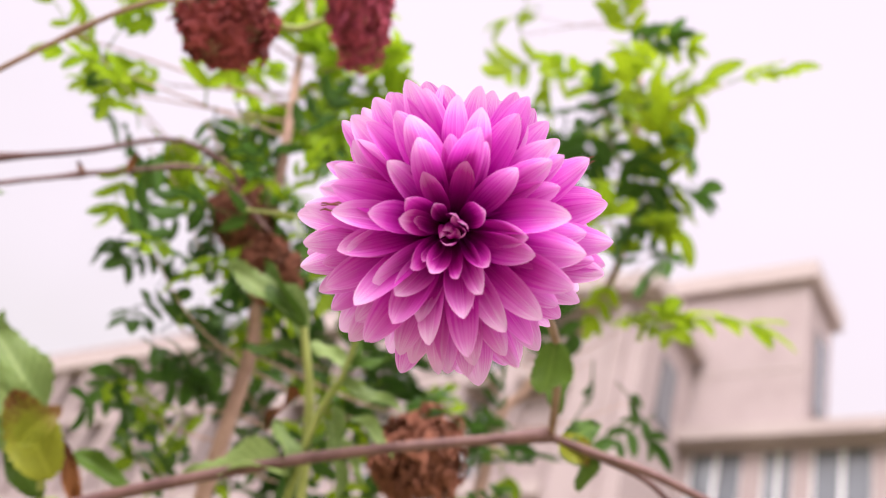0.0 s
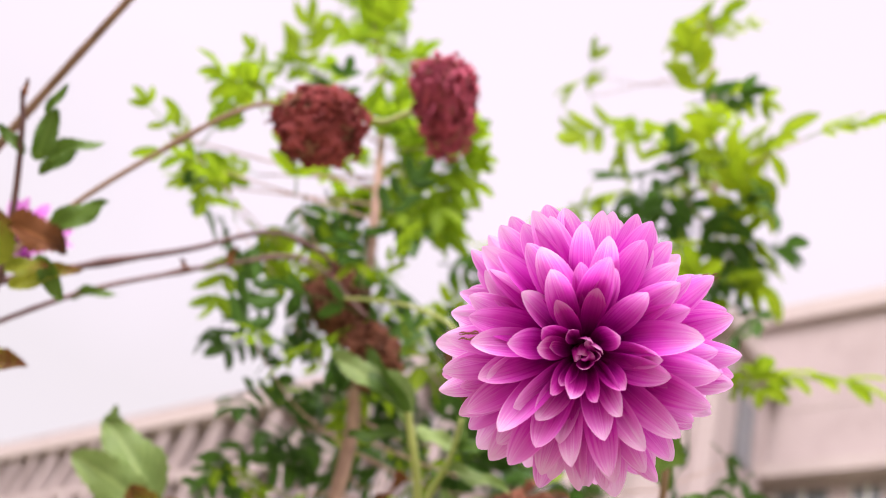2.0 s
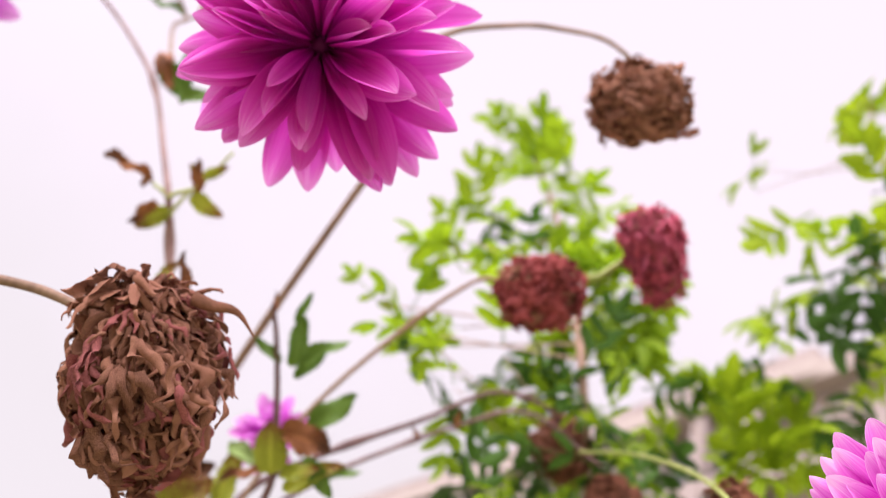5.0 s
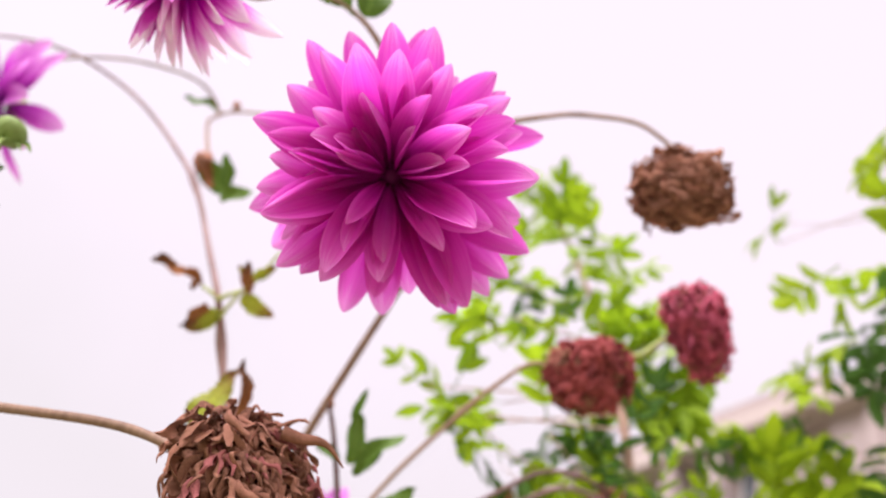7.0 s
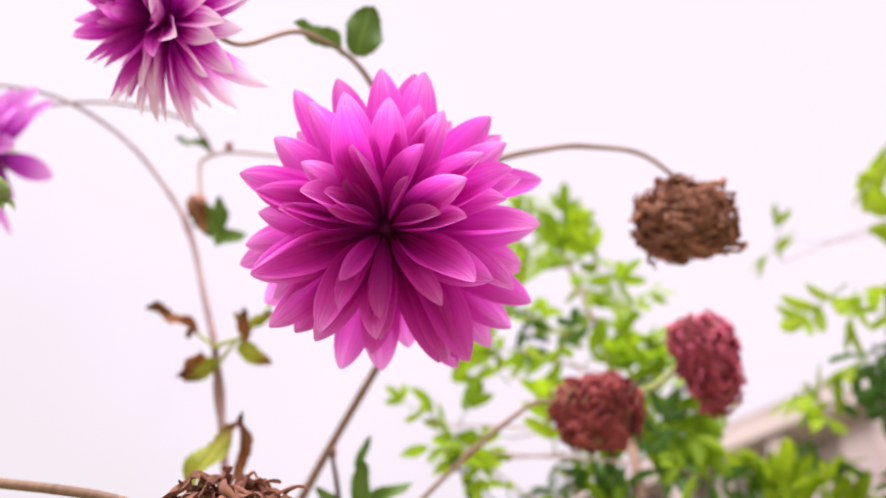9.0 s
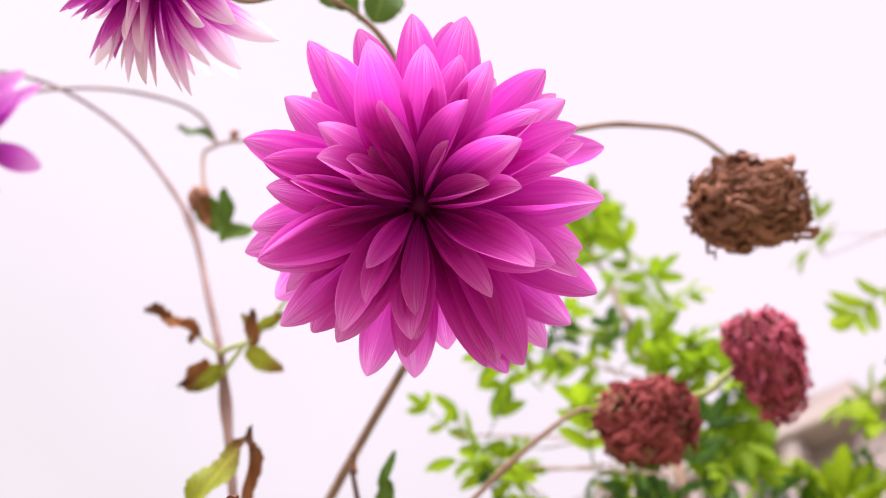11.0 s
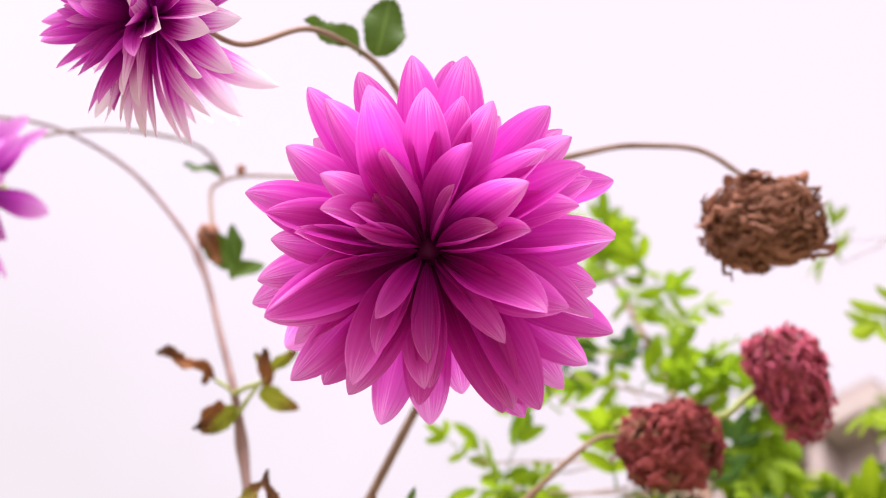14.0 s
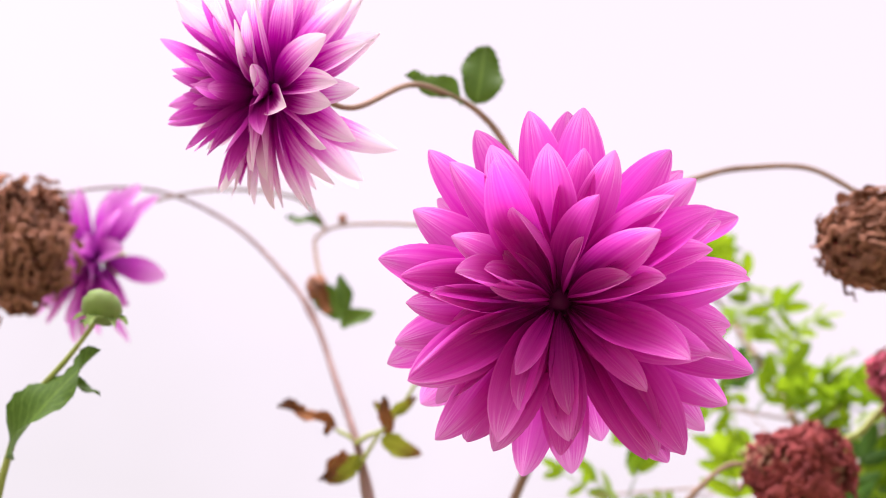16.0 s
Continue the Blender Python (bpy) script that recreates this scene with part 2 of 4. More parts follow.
LEAF_PALE = leaf_material("dahlia_leaf_pale", (0.12, 0.21, 0.055), (0.32, 0.43, 0.145))
LEAF_YELLOW = leaf_material("dahlia_leaf_yellowing", (0.14, 0.18, 0.012), (0.41, 0.44, 0.045), (0.17, 0.06, 0.025))
LEAF_DRY = leaf_material("dahlia_leaf_dry", (0.10, 0.035, 0.018), (0.34, 0.14, 0.05), (0.06, 0.03, 0.02), 0.2, 0.8)
# Bright and dark sapling leaves: their age, plus sunlit and shaded foliage as colour.
LEAF_YOUNG_LIT = leaf_material("sapling_leaf_young_lit", (0.11, 0.23, 0.008), (0.37, 0.54, 0.016), None, 0.5, 0.5)
LEAF_LIME = leaf_material("sapling_leaf_lime", (0.125, 0.24, 0.008), (0.38, 0.52, 0.015), None, 0.5, 0.5)
LEAF_OLD_SHADED = leaf_material("sapling_leaf_mature_shaded", (0.011, 0.042, 0.009), (0.085, 0.19, 0.028), None, 0.4)
# Dark brown that stands for shade in the gaps between shrivelled petals.
DRY_HOLLOW_SHADE = rough_material("withered_hollow_shade", (0.018, 0.008, 0.006), (0.15, 0.068, 0.045), 60, 0.9, 6, 0.5, 0.0008, (1, 0.4, 1), 0.05)
RENDERED_WALL = rough_material("pale_wall_tile", (0.25, 0.20, 0.19), (0.35, 0.29, 0.28), 0.8, 0.7, 6, 0.2, 0.004)
CORNICE = rough_material("cornice_concrete", (0.28, 0.23, 0.215), (0.40, 0.34, 0.32), 0.9, 0.8, 6, 0.2, 0.004)
# Dark backing sheets behind the panes: the shade of unlit rooms as plain colour.
ROOM_SHADE = rough_material("room_shade", (0.05, 0.045, 0.045), (0.13, 0.12, 0.12), 1.5, 0.6)
FRAME_PAINT = rough_material("window_frame_white", (0.55, 0.55, 0.55), (0.75, 0.75, 0.75), 3, 0.4)
SOIL = rough_material("garden_soil_and_grass", (0.085, 0.10, 0.042), (0.25, 0.235, 0.145), 2.5, 0.95, 8, 0.6, 0.03)


def glass_material():
    m, nodes, links = material("window_glass")
    c = nodes.new("ShaderNodeRGB")
    c.outputs[0].default_value = (0.13, 0.145, 0.16, 1)
    return finish(m, nodes, links, c.outputs[0], 0.08, 0, None, 0, 0, 0.9)


GLASS = glass_material()


# ---- mesh tools ----
def to_mesh(name, bm, mat=None, smooth=True):
    me = bpy.data.meshes.new(name)
    bm.to_mesh(me)
    bm.free()
    if smooth:
        me.polygons.foreach_set("use_smooth", [True] * len(me.polygons))
    if mat:
        me.materials.append(mat)
    return me


def hang(name, me, parent, m=None, label=""):
    """One mesh as an object under its thing."""
    ob = new(name, me)
    ob.parent = parent
    if m is not None:
        ob.matrix_basis = m
    if label:
        ob["label"] = label
    return ob


def part(name, bm, mat, parent, label="", smooth=True):
    return hang(name, to_mesh(name, bm, mat, smooth), parent, None, label)


def thing(name, label, category, at=(0, 0, 0), group=""):
    e = new(name)
    e.empty_display_size = 0.02
    e.location = at
    return tagged(e, label, category, group)


def sheet(profile, height, nx=6, ny=9, sway=0.0):
    """A grid over u in -1..1 and v in 0..1: profile(v) is the half width, height(u, v) the lift."""
    bm = bmesh.new()
    uv = bm.loops.layers.uv.new("UVMap")
    grid = []
    for j in range(ny + 1):
        v = 1 - (1 - j / ny) ** 1.7
        w = profile(v)
        grid.append([bm.verts.new((w * (2 * i / nx - 1) + sway * v * v, v, height(2 * i / nx - 1, v))) for i in range(nx + 1)])
    for j in range(ny):
        for i in range(nx):
            f = bm.faces.new((grid[j][i], grid[j][i + 1], grid[j + 1][i + 1], grid[j + 1][i]))
            for lp, (a, b) in zip(f.loops, ((i, j), (i + 1, j), (i + 1, j + 1), (i, j + 1))):
                lp[uv].uv = (a / nx, 1 - (1 - b / ny) ** 1.7)
    return bm


def petal_mesh(name, mat, seed, ratio=0.32, rho=0.6, curl=0.2, blunt=0.52, sway=0.10, wave=0.05):
    """A petal one unit long along +y, its inner face to +z. ratio: width to length; rho: how far its sides roll up;
    curl: how far it bends along its length, in radians."""
    r = random.Random(seed)
    ph, side, lift = r.uniform(0, 6.28), r.uniform(-sway, sway), r.uniform(0.75, 1.25)
    rho, curl, skew = rho * r.uniform(0.7, 1.3), curl + r.gauss(0, 0.12), r.uniform(-0.25, 0.25)
    bow, keel = r.uniform(-0.16, 0.16), r.uniform(0.0, 0.30)
    base = 0.86
    peak = (base / (base + blunt)) ** base * (blunt / (base + blunt)) ** blunt
    nx, ny = 8, 13
    bm = bmesh.new()
    uv = bm.loops.layers.uv.new("UVMap")
    rows, y, z, last = [], 0.0, 0.0, 0.0
    for j in range(ny + 1):
        v = 1 - (1 - j / ny) ** 1.6
        bend = curl * v ** 1.5 + bow * math.sin(6.28 * v)
        y, z, last = y + math.cos(bend) * (v - last), z + math.sin(bend) * (v - last), v
        half = max(0.010, 0.5 * ratio * max(0.07, v ** base * max(0.0, 1 - v) ** blunt / peak))
        half = half if j < ny else 0.006
        q = max(0.05, rho * (1.35 - 0.75 * v))
        row = []
        for i in range(nx + 1):
            u = 2 * i / nx - 1
            w = q * (1 + skew * u)
            x = half * math.sin(w * u) / w
            h = half * (1 - math.cos(w * u)) / w * lift
            h += half * 0.045 * math.cos(3.0 * math.pi * u) * min(1, 4 * v * (1 - v) + 0.2)
            h += keel * half * abs(u) ** 1.2 + wave * half * math.sin(8 * v + ph) * u * abs(u) + 0.03 * half * noise.noise(Vector((u * 2 + seed, v * 6, ph)))
            row.append(bm.verts.new((x + side * v * v, y - math.sin(bend) * h, z + math.cos(bend) * h)))
        rows.append((v, row))
    for (va, a), (vb, b) in zip(rows, rows[1:]):
        for i in range(nx):
            f = bm.faces.new((a[i], a[i + 1], b[i + 1], b[i]))
            for lp, c in zip(f.loops, ((i / nx, va), ((i + 1) / nx, va), ((i + 1) / nx, vb), (i / nx, vb))):
                lp[uv].uv = c
    return to_mesh(name, bm, mat)


def ribbon_mesh(name, mat, seed):
    """A shrivelled petal, split as it dried into strips that roll, bow, twist and crimp."""
    r = random.Random(seed)
    bm = bmesh.new()
    for strip in range(3):
        turn, bow, roll = r.uniform(-1.6, 1.6), r.uniform(-0.40, 0.0), r.uniform(0.9, 2.2)
        wob, ph, beat = r.uniform(0.03, 0.08), r.uniform(0, 6), r.uniform(6.0, 12.0)
        wide, size = r.uniform(0.12, 0.20), r.uniform(0.65, 1.05)
        start = Vector(((strip - 1) * 0.19 + r.uniform(-0.06, 0.06), r.uniform(-0.05, 0.2), r.uniform(-0.10, 0.06)))
        fan = (strip - 1) * r.uniform(0.0, 0.35)
        grid = []
        for j in range(12):
            v = j / 11
            w = wide * (v + 0.15) ** 0.35 * (1.02 - v) ** 0.5 * (1 + 0.16 * math.sin(beat * 1.7 * v + ph))
            a = turn * v + 0.7 * math.sin(beat * v)
            mid = start + Vector((fan * v + wob * math.sin(beat * 0.8 * v + ph), size * v, bow * (2 * v - 1) ** 2 + wob * math.cos(beat * v + ph)))
            across, lift = Vector((math.cos(a), 0, math.sin(a))), Vector((-math.sin(a), 0, math.cos(a)))
            row = []
            for k in range(6):
                g = roll * (k - 2.5) / 2.5
                row.append(bm.verts.new(mid + across * w * math.sin(g) / roll * 1.6 - lift * w * (1 - math.cos(g)) / roll * 1.6))
            grid.append(row)
        for p, q in zip(grid, grid[1:]):
            for k in range(5):
                bm.faces.new((p[k], p[k + 1], q[k + 1], q[k]))
    return to_mesh(name, bm, mat)


def leaf_mesh(name, mat, seed, width=0.26, fold=0.25, droop=0.25, teeth=0.0, wave=0.03):
    r = random.Random(seed)
    ph, bend = r.uniform(0, 6), r.uniform(-0.05, 0.05)

    def profile(v):
        w = width * 1.75 * (v ** 0.55) * (max(0.0, 1 - v) ** 0.72) + 0.006
        return w * (1 + teeth * (0.5 - (v * 9) % 1.0) * min(1.0, 4 * v))

    def height(u, v):
        return fold * abs(u) * profile(v) - droop * v * v + wave * math.sin(9 * v + ph) * u * u + bend * u * v

    return to_mesh(name, sheet(profile, height, 6, 30), mat)


def basis(at, along, up, sx=1.0, sy=1.0, sz=1.0):
    """The pose that lays a petal's or leaf's +y along, with +z towards up."""
    y = Vector(along).normalized()
    x = y.cross(Vector(up))
    if x.length < 1e-4:
        x = y.orthogonal()
    x.normalize()
    z = x.cross(y)
    m = Matrix((x * sx, y * sy, z * sz)).transposed().to_4x4()
    m.translation = Vector(at)
    return m


def smooth_line(points, steps=8):
    """A Catmull-Rom line through a few places."""
    p = [Vector(q) for q in points]
    if len(p) == 2:
        return [p[0].lerp(p[1], k / steps) for k in range(steps + 1)]
    p = [2 * p[0] - p[1], *p, 2 * p[-1] - p[-2]]
    out = []
    for a, b, c, d in zip(p, p[1:], p[2:], p[3:]):
        for k in range(steps):
            s = k / steps
            out.append(0.5 * (2 * b + (c - a) * s + (2 * a - 5 * b + 4 * c - d) * s * s + (3 * b - a - 3 * c + d) * s ** 3))
    return [*out, p[-2]]


def tube(points, r0, r1, sides=9, steps=8, seed=0, nodes=()):
    """A round, slightly uneven stem that thins from r0 to r1, swollen at the given fractions."""
    line = smooth_line(points, steps)
    bm = bmesh.new()
    side, rings = None, []
    for i, q in enumerate(line):
        d = (line[min(i + 1, len(line) - 1)] - line[max(i - 1, 0)]).normalized()
        side = d.orthogonal() if side is None else (side - d * side.dot(d))
        side.normalize()
        up = d.cross(side)
        s = i / (len(line) - 1)
        rad = r0 + (r1 - r0) * s
        rad *= 1 + 0.10 * noise.noise(q * 60 + Vector((seed, 0, 0)))
        for nd in nodes:
            rad *= 1 + 0.55 * math.exp(-(((s - nd) / 0.02) ** 2))
        rings.append([bm.verts.new(q + (side * math.cos(a) + up * math.sin(a)) * rad) for a in (2 * math.pi * k / sides for k in range(sides))])
    for a, b in zip(rings, rings[1:]):
        for k in range(sides):
            bm.faces.new((a[k], a[(k + 1) % sides], b[(k + 1) % sides], b[k]))
    bm.faces.new(rings[0][::-1])
    bm.faces.new(rings[-1])
    return bm


def blob(radius, squash=(1, 1, 1), rough=0.2, freq=30, seed=0, sub=3):
    bm = bmesh.new()
    bmesh.ops.create_icosphere(bm, subdivisions=sub, radius=1)
    for v in bm.verts:
        n = v.co.normalized()
        k = 1 + rough * noise.fractal(n * freq * 0.1 + Vector((seed, seed, 0)), 0.8, 2.2, 4)
        v.co = Vector((n.x * squash[0], n.y * squash[1], n.z * squash[2])) * radius * k
    return bm


def box(bm, x0, y0, z0, x1, y1, z1, bevel=0.0):
    vs = [bm.verts.new((x, y, z)) for z in (z0, z1) for y in (y0, y1) for x in (x0, x1)]
    fs = [bm.faces.new([vs[i] for i in q]) for q in ((0, 2, 3, 1), (4, 5, 7, 6), (0, 1, 5, 4), (2, 6, 7, 3), (0, 4, 6, 2), (1, 3, 7, 5))]
    if bevel:
        bmesh.ops.bevel(bm, geom=list({e for f in fs for e in f.edges}), offset=bevel, segments=2, affect="EDGES", profile=0.6)
    return bm


# ---- the setting: ground and two buildings ----
def ground():
    bm = bmesh.new()
    n = 40
    span = [math.copysign(abs(k) ** 3, k) * 900 for k in (2 * i / n - 1 for i in range(n + 1))]
    vs = [[bm.verts.new((x, y, 0.03 * noise.noise(Vector((x * 0.5, y * 0.5, 0))) if abs(x) + abs(y) < 60 else 0.0)) for x in span] for y in span]
    for a, b in zip(vs, vs[1:]):
        for k in range(n):
            bm.faces.new((a[k], a[k + 1], b[k + 1], b[k]))
    ob = new("ground", to_mesh("ground", bm, SOIL))
    tagged(ob, "pale gravel yard with dry soil and short grass", "ground", kind="structure")


ground()


def window(parent, x0, z0, x1, z1, y, mullions=2):
    """A window in a facade that looks to -y: backing sheet coloured as the room's shade, frame bars and panes."""
    w = part("window", box(bmesh.new(), x0, y + 0.10, z0, x1, y + 0.14, z1), ROOM_SHADE, parent, smooth=False)
    n = mullions
    for k in range(n + 1):
        xm = x0 + (x1 - x0) * k / n
        part("window_frame", box(bmesh.new(), xm - 0.04, y + 0.02, z0, xm + 0.04, y + 0.075, z1), FRAME_PAINT, w, smooth=False)
    for k in range(n):
        a = x0 + (x1 - x0) * k / n + 0.04
        b = x0 + (x1 - x0) * (k + 1) / n - 0.04
        part("pane", box(bmesh.new(), a, y + 0.045, z0 + 0.02, b, y + 0.055, z1 - 0.02), GLASS, w, smooth=False)
    part("sill", box(bmesh.new(), x0 - 0.08, y - 0.09, z0 - 0.09, x1 + 0.08, y + 0.02, z0 - 0.004, 0.015), CORNICE, w, smooth=False)
    return w


def wall_with_holes(parent, x0, x1, z0, z1, y0, y1, holes):
    """A facade made of bands and piers round its openings."""
    bm = bmesh.new()
    levels = sorted({(a[1], a[3]) for a in holes})
    last = z0
    for lo, hi in levels:
        box(bm, x0, y0, last, x1, y1, lo)
        xs = x0
        for h in sorted(a for a in holes if (a[1], a[3]) == (lo, hi)):
            box(bm, xs, y0, lo, h[0], y1, hi)
            xs = h[2]
        box(bm, xs, y0, lo, x1, y1, hi)
        last = hi
    box(bm, x0, y0, last, x1, y1, z1)
    return part("wall", bm, RENDERED_WALL, parent, smooth=False)


def long_building():
    """The long teaching block: fins between the windows under a deep cornice."""
    b = thing("teaching_block", "long pale pinkish five-storey block with fins and deep cornice", "building", (-0.41, -0.44, -0.47))
    x0, x1, y, top = -46.0, -8.6, 15.45, 15.9
    pitch = 1.32
    n = int((x1 - x0 - 0.6) / pitch)
    holes = []
    for z in (1.0, 4.3, 7.6, 10.9):
        for k in range(n):
            a = x0 + 0.5 + k * pitch
            holes.append((a + 0.2, z, a + pitch - 0.2, z + 2.0))
    for k in range(n):
        a = x0 + 0.5 + k * pitch
        holes.append((a + 0.2, 13.4, a + pitch - 0.2, 14.7))
    wall_with_holes(b, x0, x1, 0, top - 0.9, y, y + 0.25, holes)
    for h in holes:
        if h[1] > 7 or h[0] > -16:
            window(b, h[0], h[1], h[2], h[3], y + 0.04, 1)
    fin = to_mesh("fin", box(bmesh.new(), -0.20, -0.60, 8.0, 0.17, 0.0, top - 0.95, 0.02), RENDERED_WALL, False)
    for k in range(n + 1):
        hang("fin", fin, b, Matrix.Translation((x0 + 0.5 + k * pitch, y, 0)))
    for z in (3.6, 6.9, 10.2, 12.95):
        part("floor_band", box(bmesh.new(), x0, y - 0.50, z, x1, y + 0.0, z + 0.34, 0.02), CORNICE, b, smooth=False)
    part("roof", box(bmesh.new(), x0 - 0.4, y - 0.75, top - 0.9, x1 + 0.4, y + 10.4, top - 0.42, 0.03), CORNICE, b, smooth=False)
    part("parapet", box(bmesh.new(), x0 - 0.2, y - 0.55, top - 0.42, x1 + 0.2, y + 10.2, top + 0.03, 0.03), RENDERED_WALL, b, smooth=False)
    part("body", box(bmesh.new(), x0, y + 0.25, 0, x1, y + 10, top - 0.9), RENDERED_WALL, b, smooth=False)
    return b


long_building()


def roof_mast():
    m = thing("roof_mast", "thin grey lightning mast on the block's roof", "mast", (-25.6, 15.5, 15.46))
    part("pole", tube([(0, 0, 0), (0, 0, 0.9)], 0.05, 0.03), CORNICE, m)
    part("base_block", box(bmesh.new(), -0.18, -0.18, 0, 0.18, 0.18, 0.3, 0.02), CORNICE, m, smooth=False)
    part("crossarm", tube([(-0.3, 0, 0.6), (0.3, 0, 0.6)], 0.025, 0.025), CORNICE, m)


roof_mast()


def stair_tower():
    """The lower wing with its ledge, and the windowless stair head on top of it."""
    b = thing("wing_with_stair_tower", "pale pinkish wing with a plain stair tower above", "building", (-0.41, -0.44, -0.47))
    y = 17.5
    holes = []
    for z in (1.4, 4.5, 7.6, 10.75):
        for xa, xb in ((-8.15, -7.15), (-6.85, -5.75), (-5.35, -4.75), (-4.4, -3.3), (-2.9, -1.8), (-1.4, -0.3), (0.1, 1.2), (1.6, 2.7), (3.1, 4.2), (4.6, 5.7)):
            holes.append((xa, z, xb, z + 1.85))
    wall_with_holes(b, -8.6, 6.2, 0, 12.68, y, y + 0.25, holes)
    for h in holes:
        window(b, *h, y + 0.04, 2)
    part("annex", box(bmesh.new(), -8.58, 15.2, 0, -7.05, 17.48, 14.90), RENDERED_WALL, b, smooth=False)
    part("annex_eave", box(bmesh.new(), -8.58, 14.75, 14.90, -6.78, 17.48, 15.35, 0.03), CORNICE, b, smooth=False)
    part("annex_pier", box(bmesh.new(), -7.75, 15.05, 0, -7.45, 15.198, 14.85, 0.02), RENDERED_WALL, b, smooth=False)
    for z in (5.2, 8.6, 12.5):
        w = part("side_window", box(bmesh.new(), -7.048, 16.0, z, -7.02, 16.75, z + 1.6), ROOM_SHADE, b, smooth=False)
        part("pane", box(bmesh.new(), -7.02, 16.04, z + 0.04, -7.01, 16.71, z + 1.56), GLASS, w, smooth=False)
    part("ledge", box(bmesh.new(), -8.6, y - 0.4, 12.68, 6.5, y + 9.2, 13.0, 0.03), CORNICE, b, smooth=False)
    part("body", box(bmesh.new(), -8.6, y + 0.25, 0, 6.2, y + 9, 12.68), RENDERED_WALL, b, smooth=False)
    part("tower", box(bmesh.new(), -8.5, y + 0.1, 13.0, -4.65, y + 1.75, 16.95, 0.02), RENDERED_WALL, b, smooth=False)
    part("tower_groove", box(bmesh.new(), -8.5, y + 0.085, 14.6, -4.65, y + 0.1, 14.66), CORNICE, b, smooth=False)
    side = part("side_window", box(bmesh.new(), -4.65, y + 0.6, 13.9, -4.60, y + 1.3, 16.0), ROOM_SHADE, b, smooth=False)
    part("pane", box(bmesh.new(), -4.60, y + 0.65, 13.95, -4.59, y + 1.25, 15.95), GLASS, side, smooth=False)
    part("tower_roof", box(bmesh.new(), -8.9, y - 0.1, 16.95, -4.45, y + 1.95, 17.45, 0.03), CORNICE, b, smooth=False)
    for xa in (-7.0, -5.6):
        part("roof_vent", box(bmesh.new(), xa, y + 0.9, 17.45, xa + 0.3, y + 1.2, 17.75, 0.02), CORNICE, b, smooth=False)


stair_tower()


# ---- living and withered dahlia heads ----
def dahlia(name, label, centre, facing, upward, radius, rings, mats, seed, loose=0.10, roll=0.25, blunt=0.52, sag=0.0, phase=0.0, comb=0.0, oval=0.0):
    """A double dahlia. rings, from the heart outwards: petals, tilt from the axis in degrees, length and width in
    shares, how far the sides roll, how far the petal bends, and which of the materials it has."""
    r = random.Random(seed)
    flower = thing(name, label, "flower", centre, "dahlia flowers")
    n = Vector(facing).normalized()
    ey = (Vector(upward) - n * n.dot(Vector(upward))).normalized()
    ex = ey.cross(n)
    for k, (count, tilt, long, ratio, rho, curl, which) in enumerate(rings):
        meshes = [petal_mesh("petal", mats[which], seed * 97 + 13 * k + j, ratio, rho, curl, blunt) for j in range(6)]
        share = k / (len(rings) - 1)
        for i in range(count):
            a = phase + 2.39996 * k * 1.7 + 2 * math.pi * (i + r.gauss(0, 0.9 * loose)) / count
            th = radians(tilt) + r.gauss(0, loose)
            rad = ex * math.cos(a) + ey * math.sin(a)
            tangent = n.cross(rad)
            d = n * math.cos(th) + rad * math.sin(th) + tangent * r.gauss(0, 0.5 * loose) + Vector((0, 0, -sag * (0.4 + 0.6 * share)))
            up = n * math.sin(th) - rad * math.cos(th) + tangent * r.gauss(0, roll) + ey * comb * r.uniform(0.4, 1.2) * (1.1 - 0.7 * share)
            size = radius * long * r.uniform(1 - 0.8 * loose, 1 + 0.6 * loose) * (1 + oval * math.cos(2 * a))
            root = n * radius * (0.06 - 0.24 * share) + rad * radius * (0.05 + 0.04 * share)
            hang("petal", r.choice(meshes), flower, basis(root, d, up, size * r.uniform(0.92, 1.08), size, size))
    # the heart's colour carries the shade of the cavity between the inner petals
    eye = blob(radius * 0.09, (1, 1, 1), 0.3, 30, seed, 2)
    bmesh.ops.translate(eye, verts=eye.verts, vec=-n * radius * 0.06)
    part("flower_heart", eye, PETAL_HOLLOW_SHADE, flower)
    cup = blob(radius * 0.17, (1, 1, 1), 0.1, 20, seed, 2)
    bmesh.ops.translate(cup, verts=cup.verts, vec=-n * radius * 0.34)
    part("flower_base", cup, STEM_GREEN, flower)
    return flower


def folded_lump(radius, length, seed, sub):
    """The body of a dead head: shrunken petals pressed into crumpled ridges and pits that run along it."""
    bm = bmesh.new()
    bmesh.ops.create_icosphere(bm, subdivisions=sub, radius=1.0)
    o = Vector((seed * 3.1, seed * 1.7, 0))
    for v in bm.verts:
        n = v.co.normalized()
        p = Vector((n.x * 4.6, n.y * 4.6, n.z * 2.7)) + o
        p += noise.noise_vector(p * 0.9) * 0.9
        k = 0.84 + 0.17 * (0.7 - 2.4 * abs(noise.noise(p))) + 0.11 * (0.7 - 2.4 * abs(noise.noise(p * 2.1))) + 0.05 * (0.7 - 2.4 * abs(noise.noise(p * 4.6)))
        v.co = Vector((n.x * radius, n.y * radius, n.z * length)) * k * uneven(n, seed)
    return bm


def uneven(n, seed):
    """How far a dead head bulges or has shrunk in one direction."""
    return 1 + 0.42 * noise.noise(n * 1.5 + Vector((seed * 3.1, seed * 1.7, 0))) + 0.16 * noise.noise(n * 3.6 + Vector((seed * 1.3, 0, seed * 2.9)))


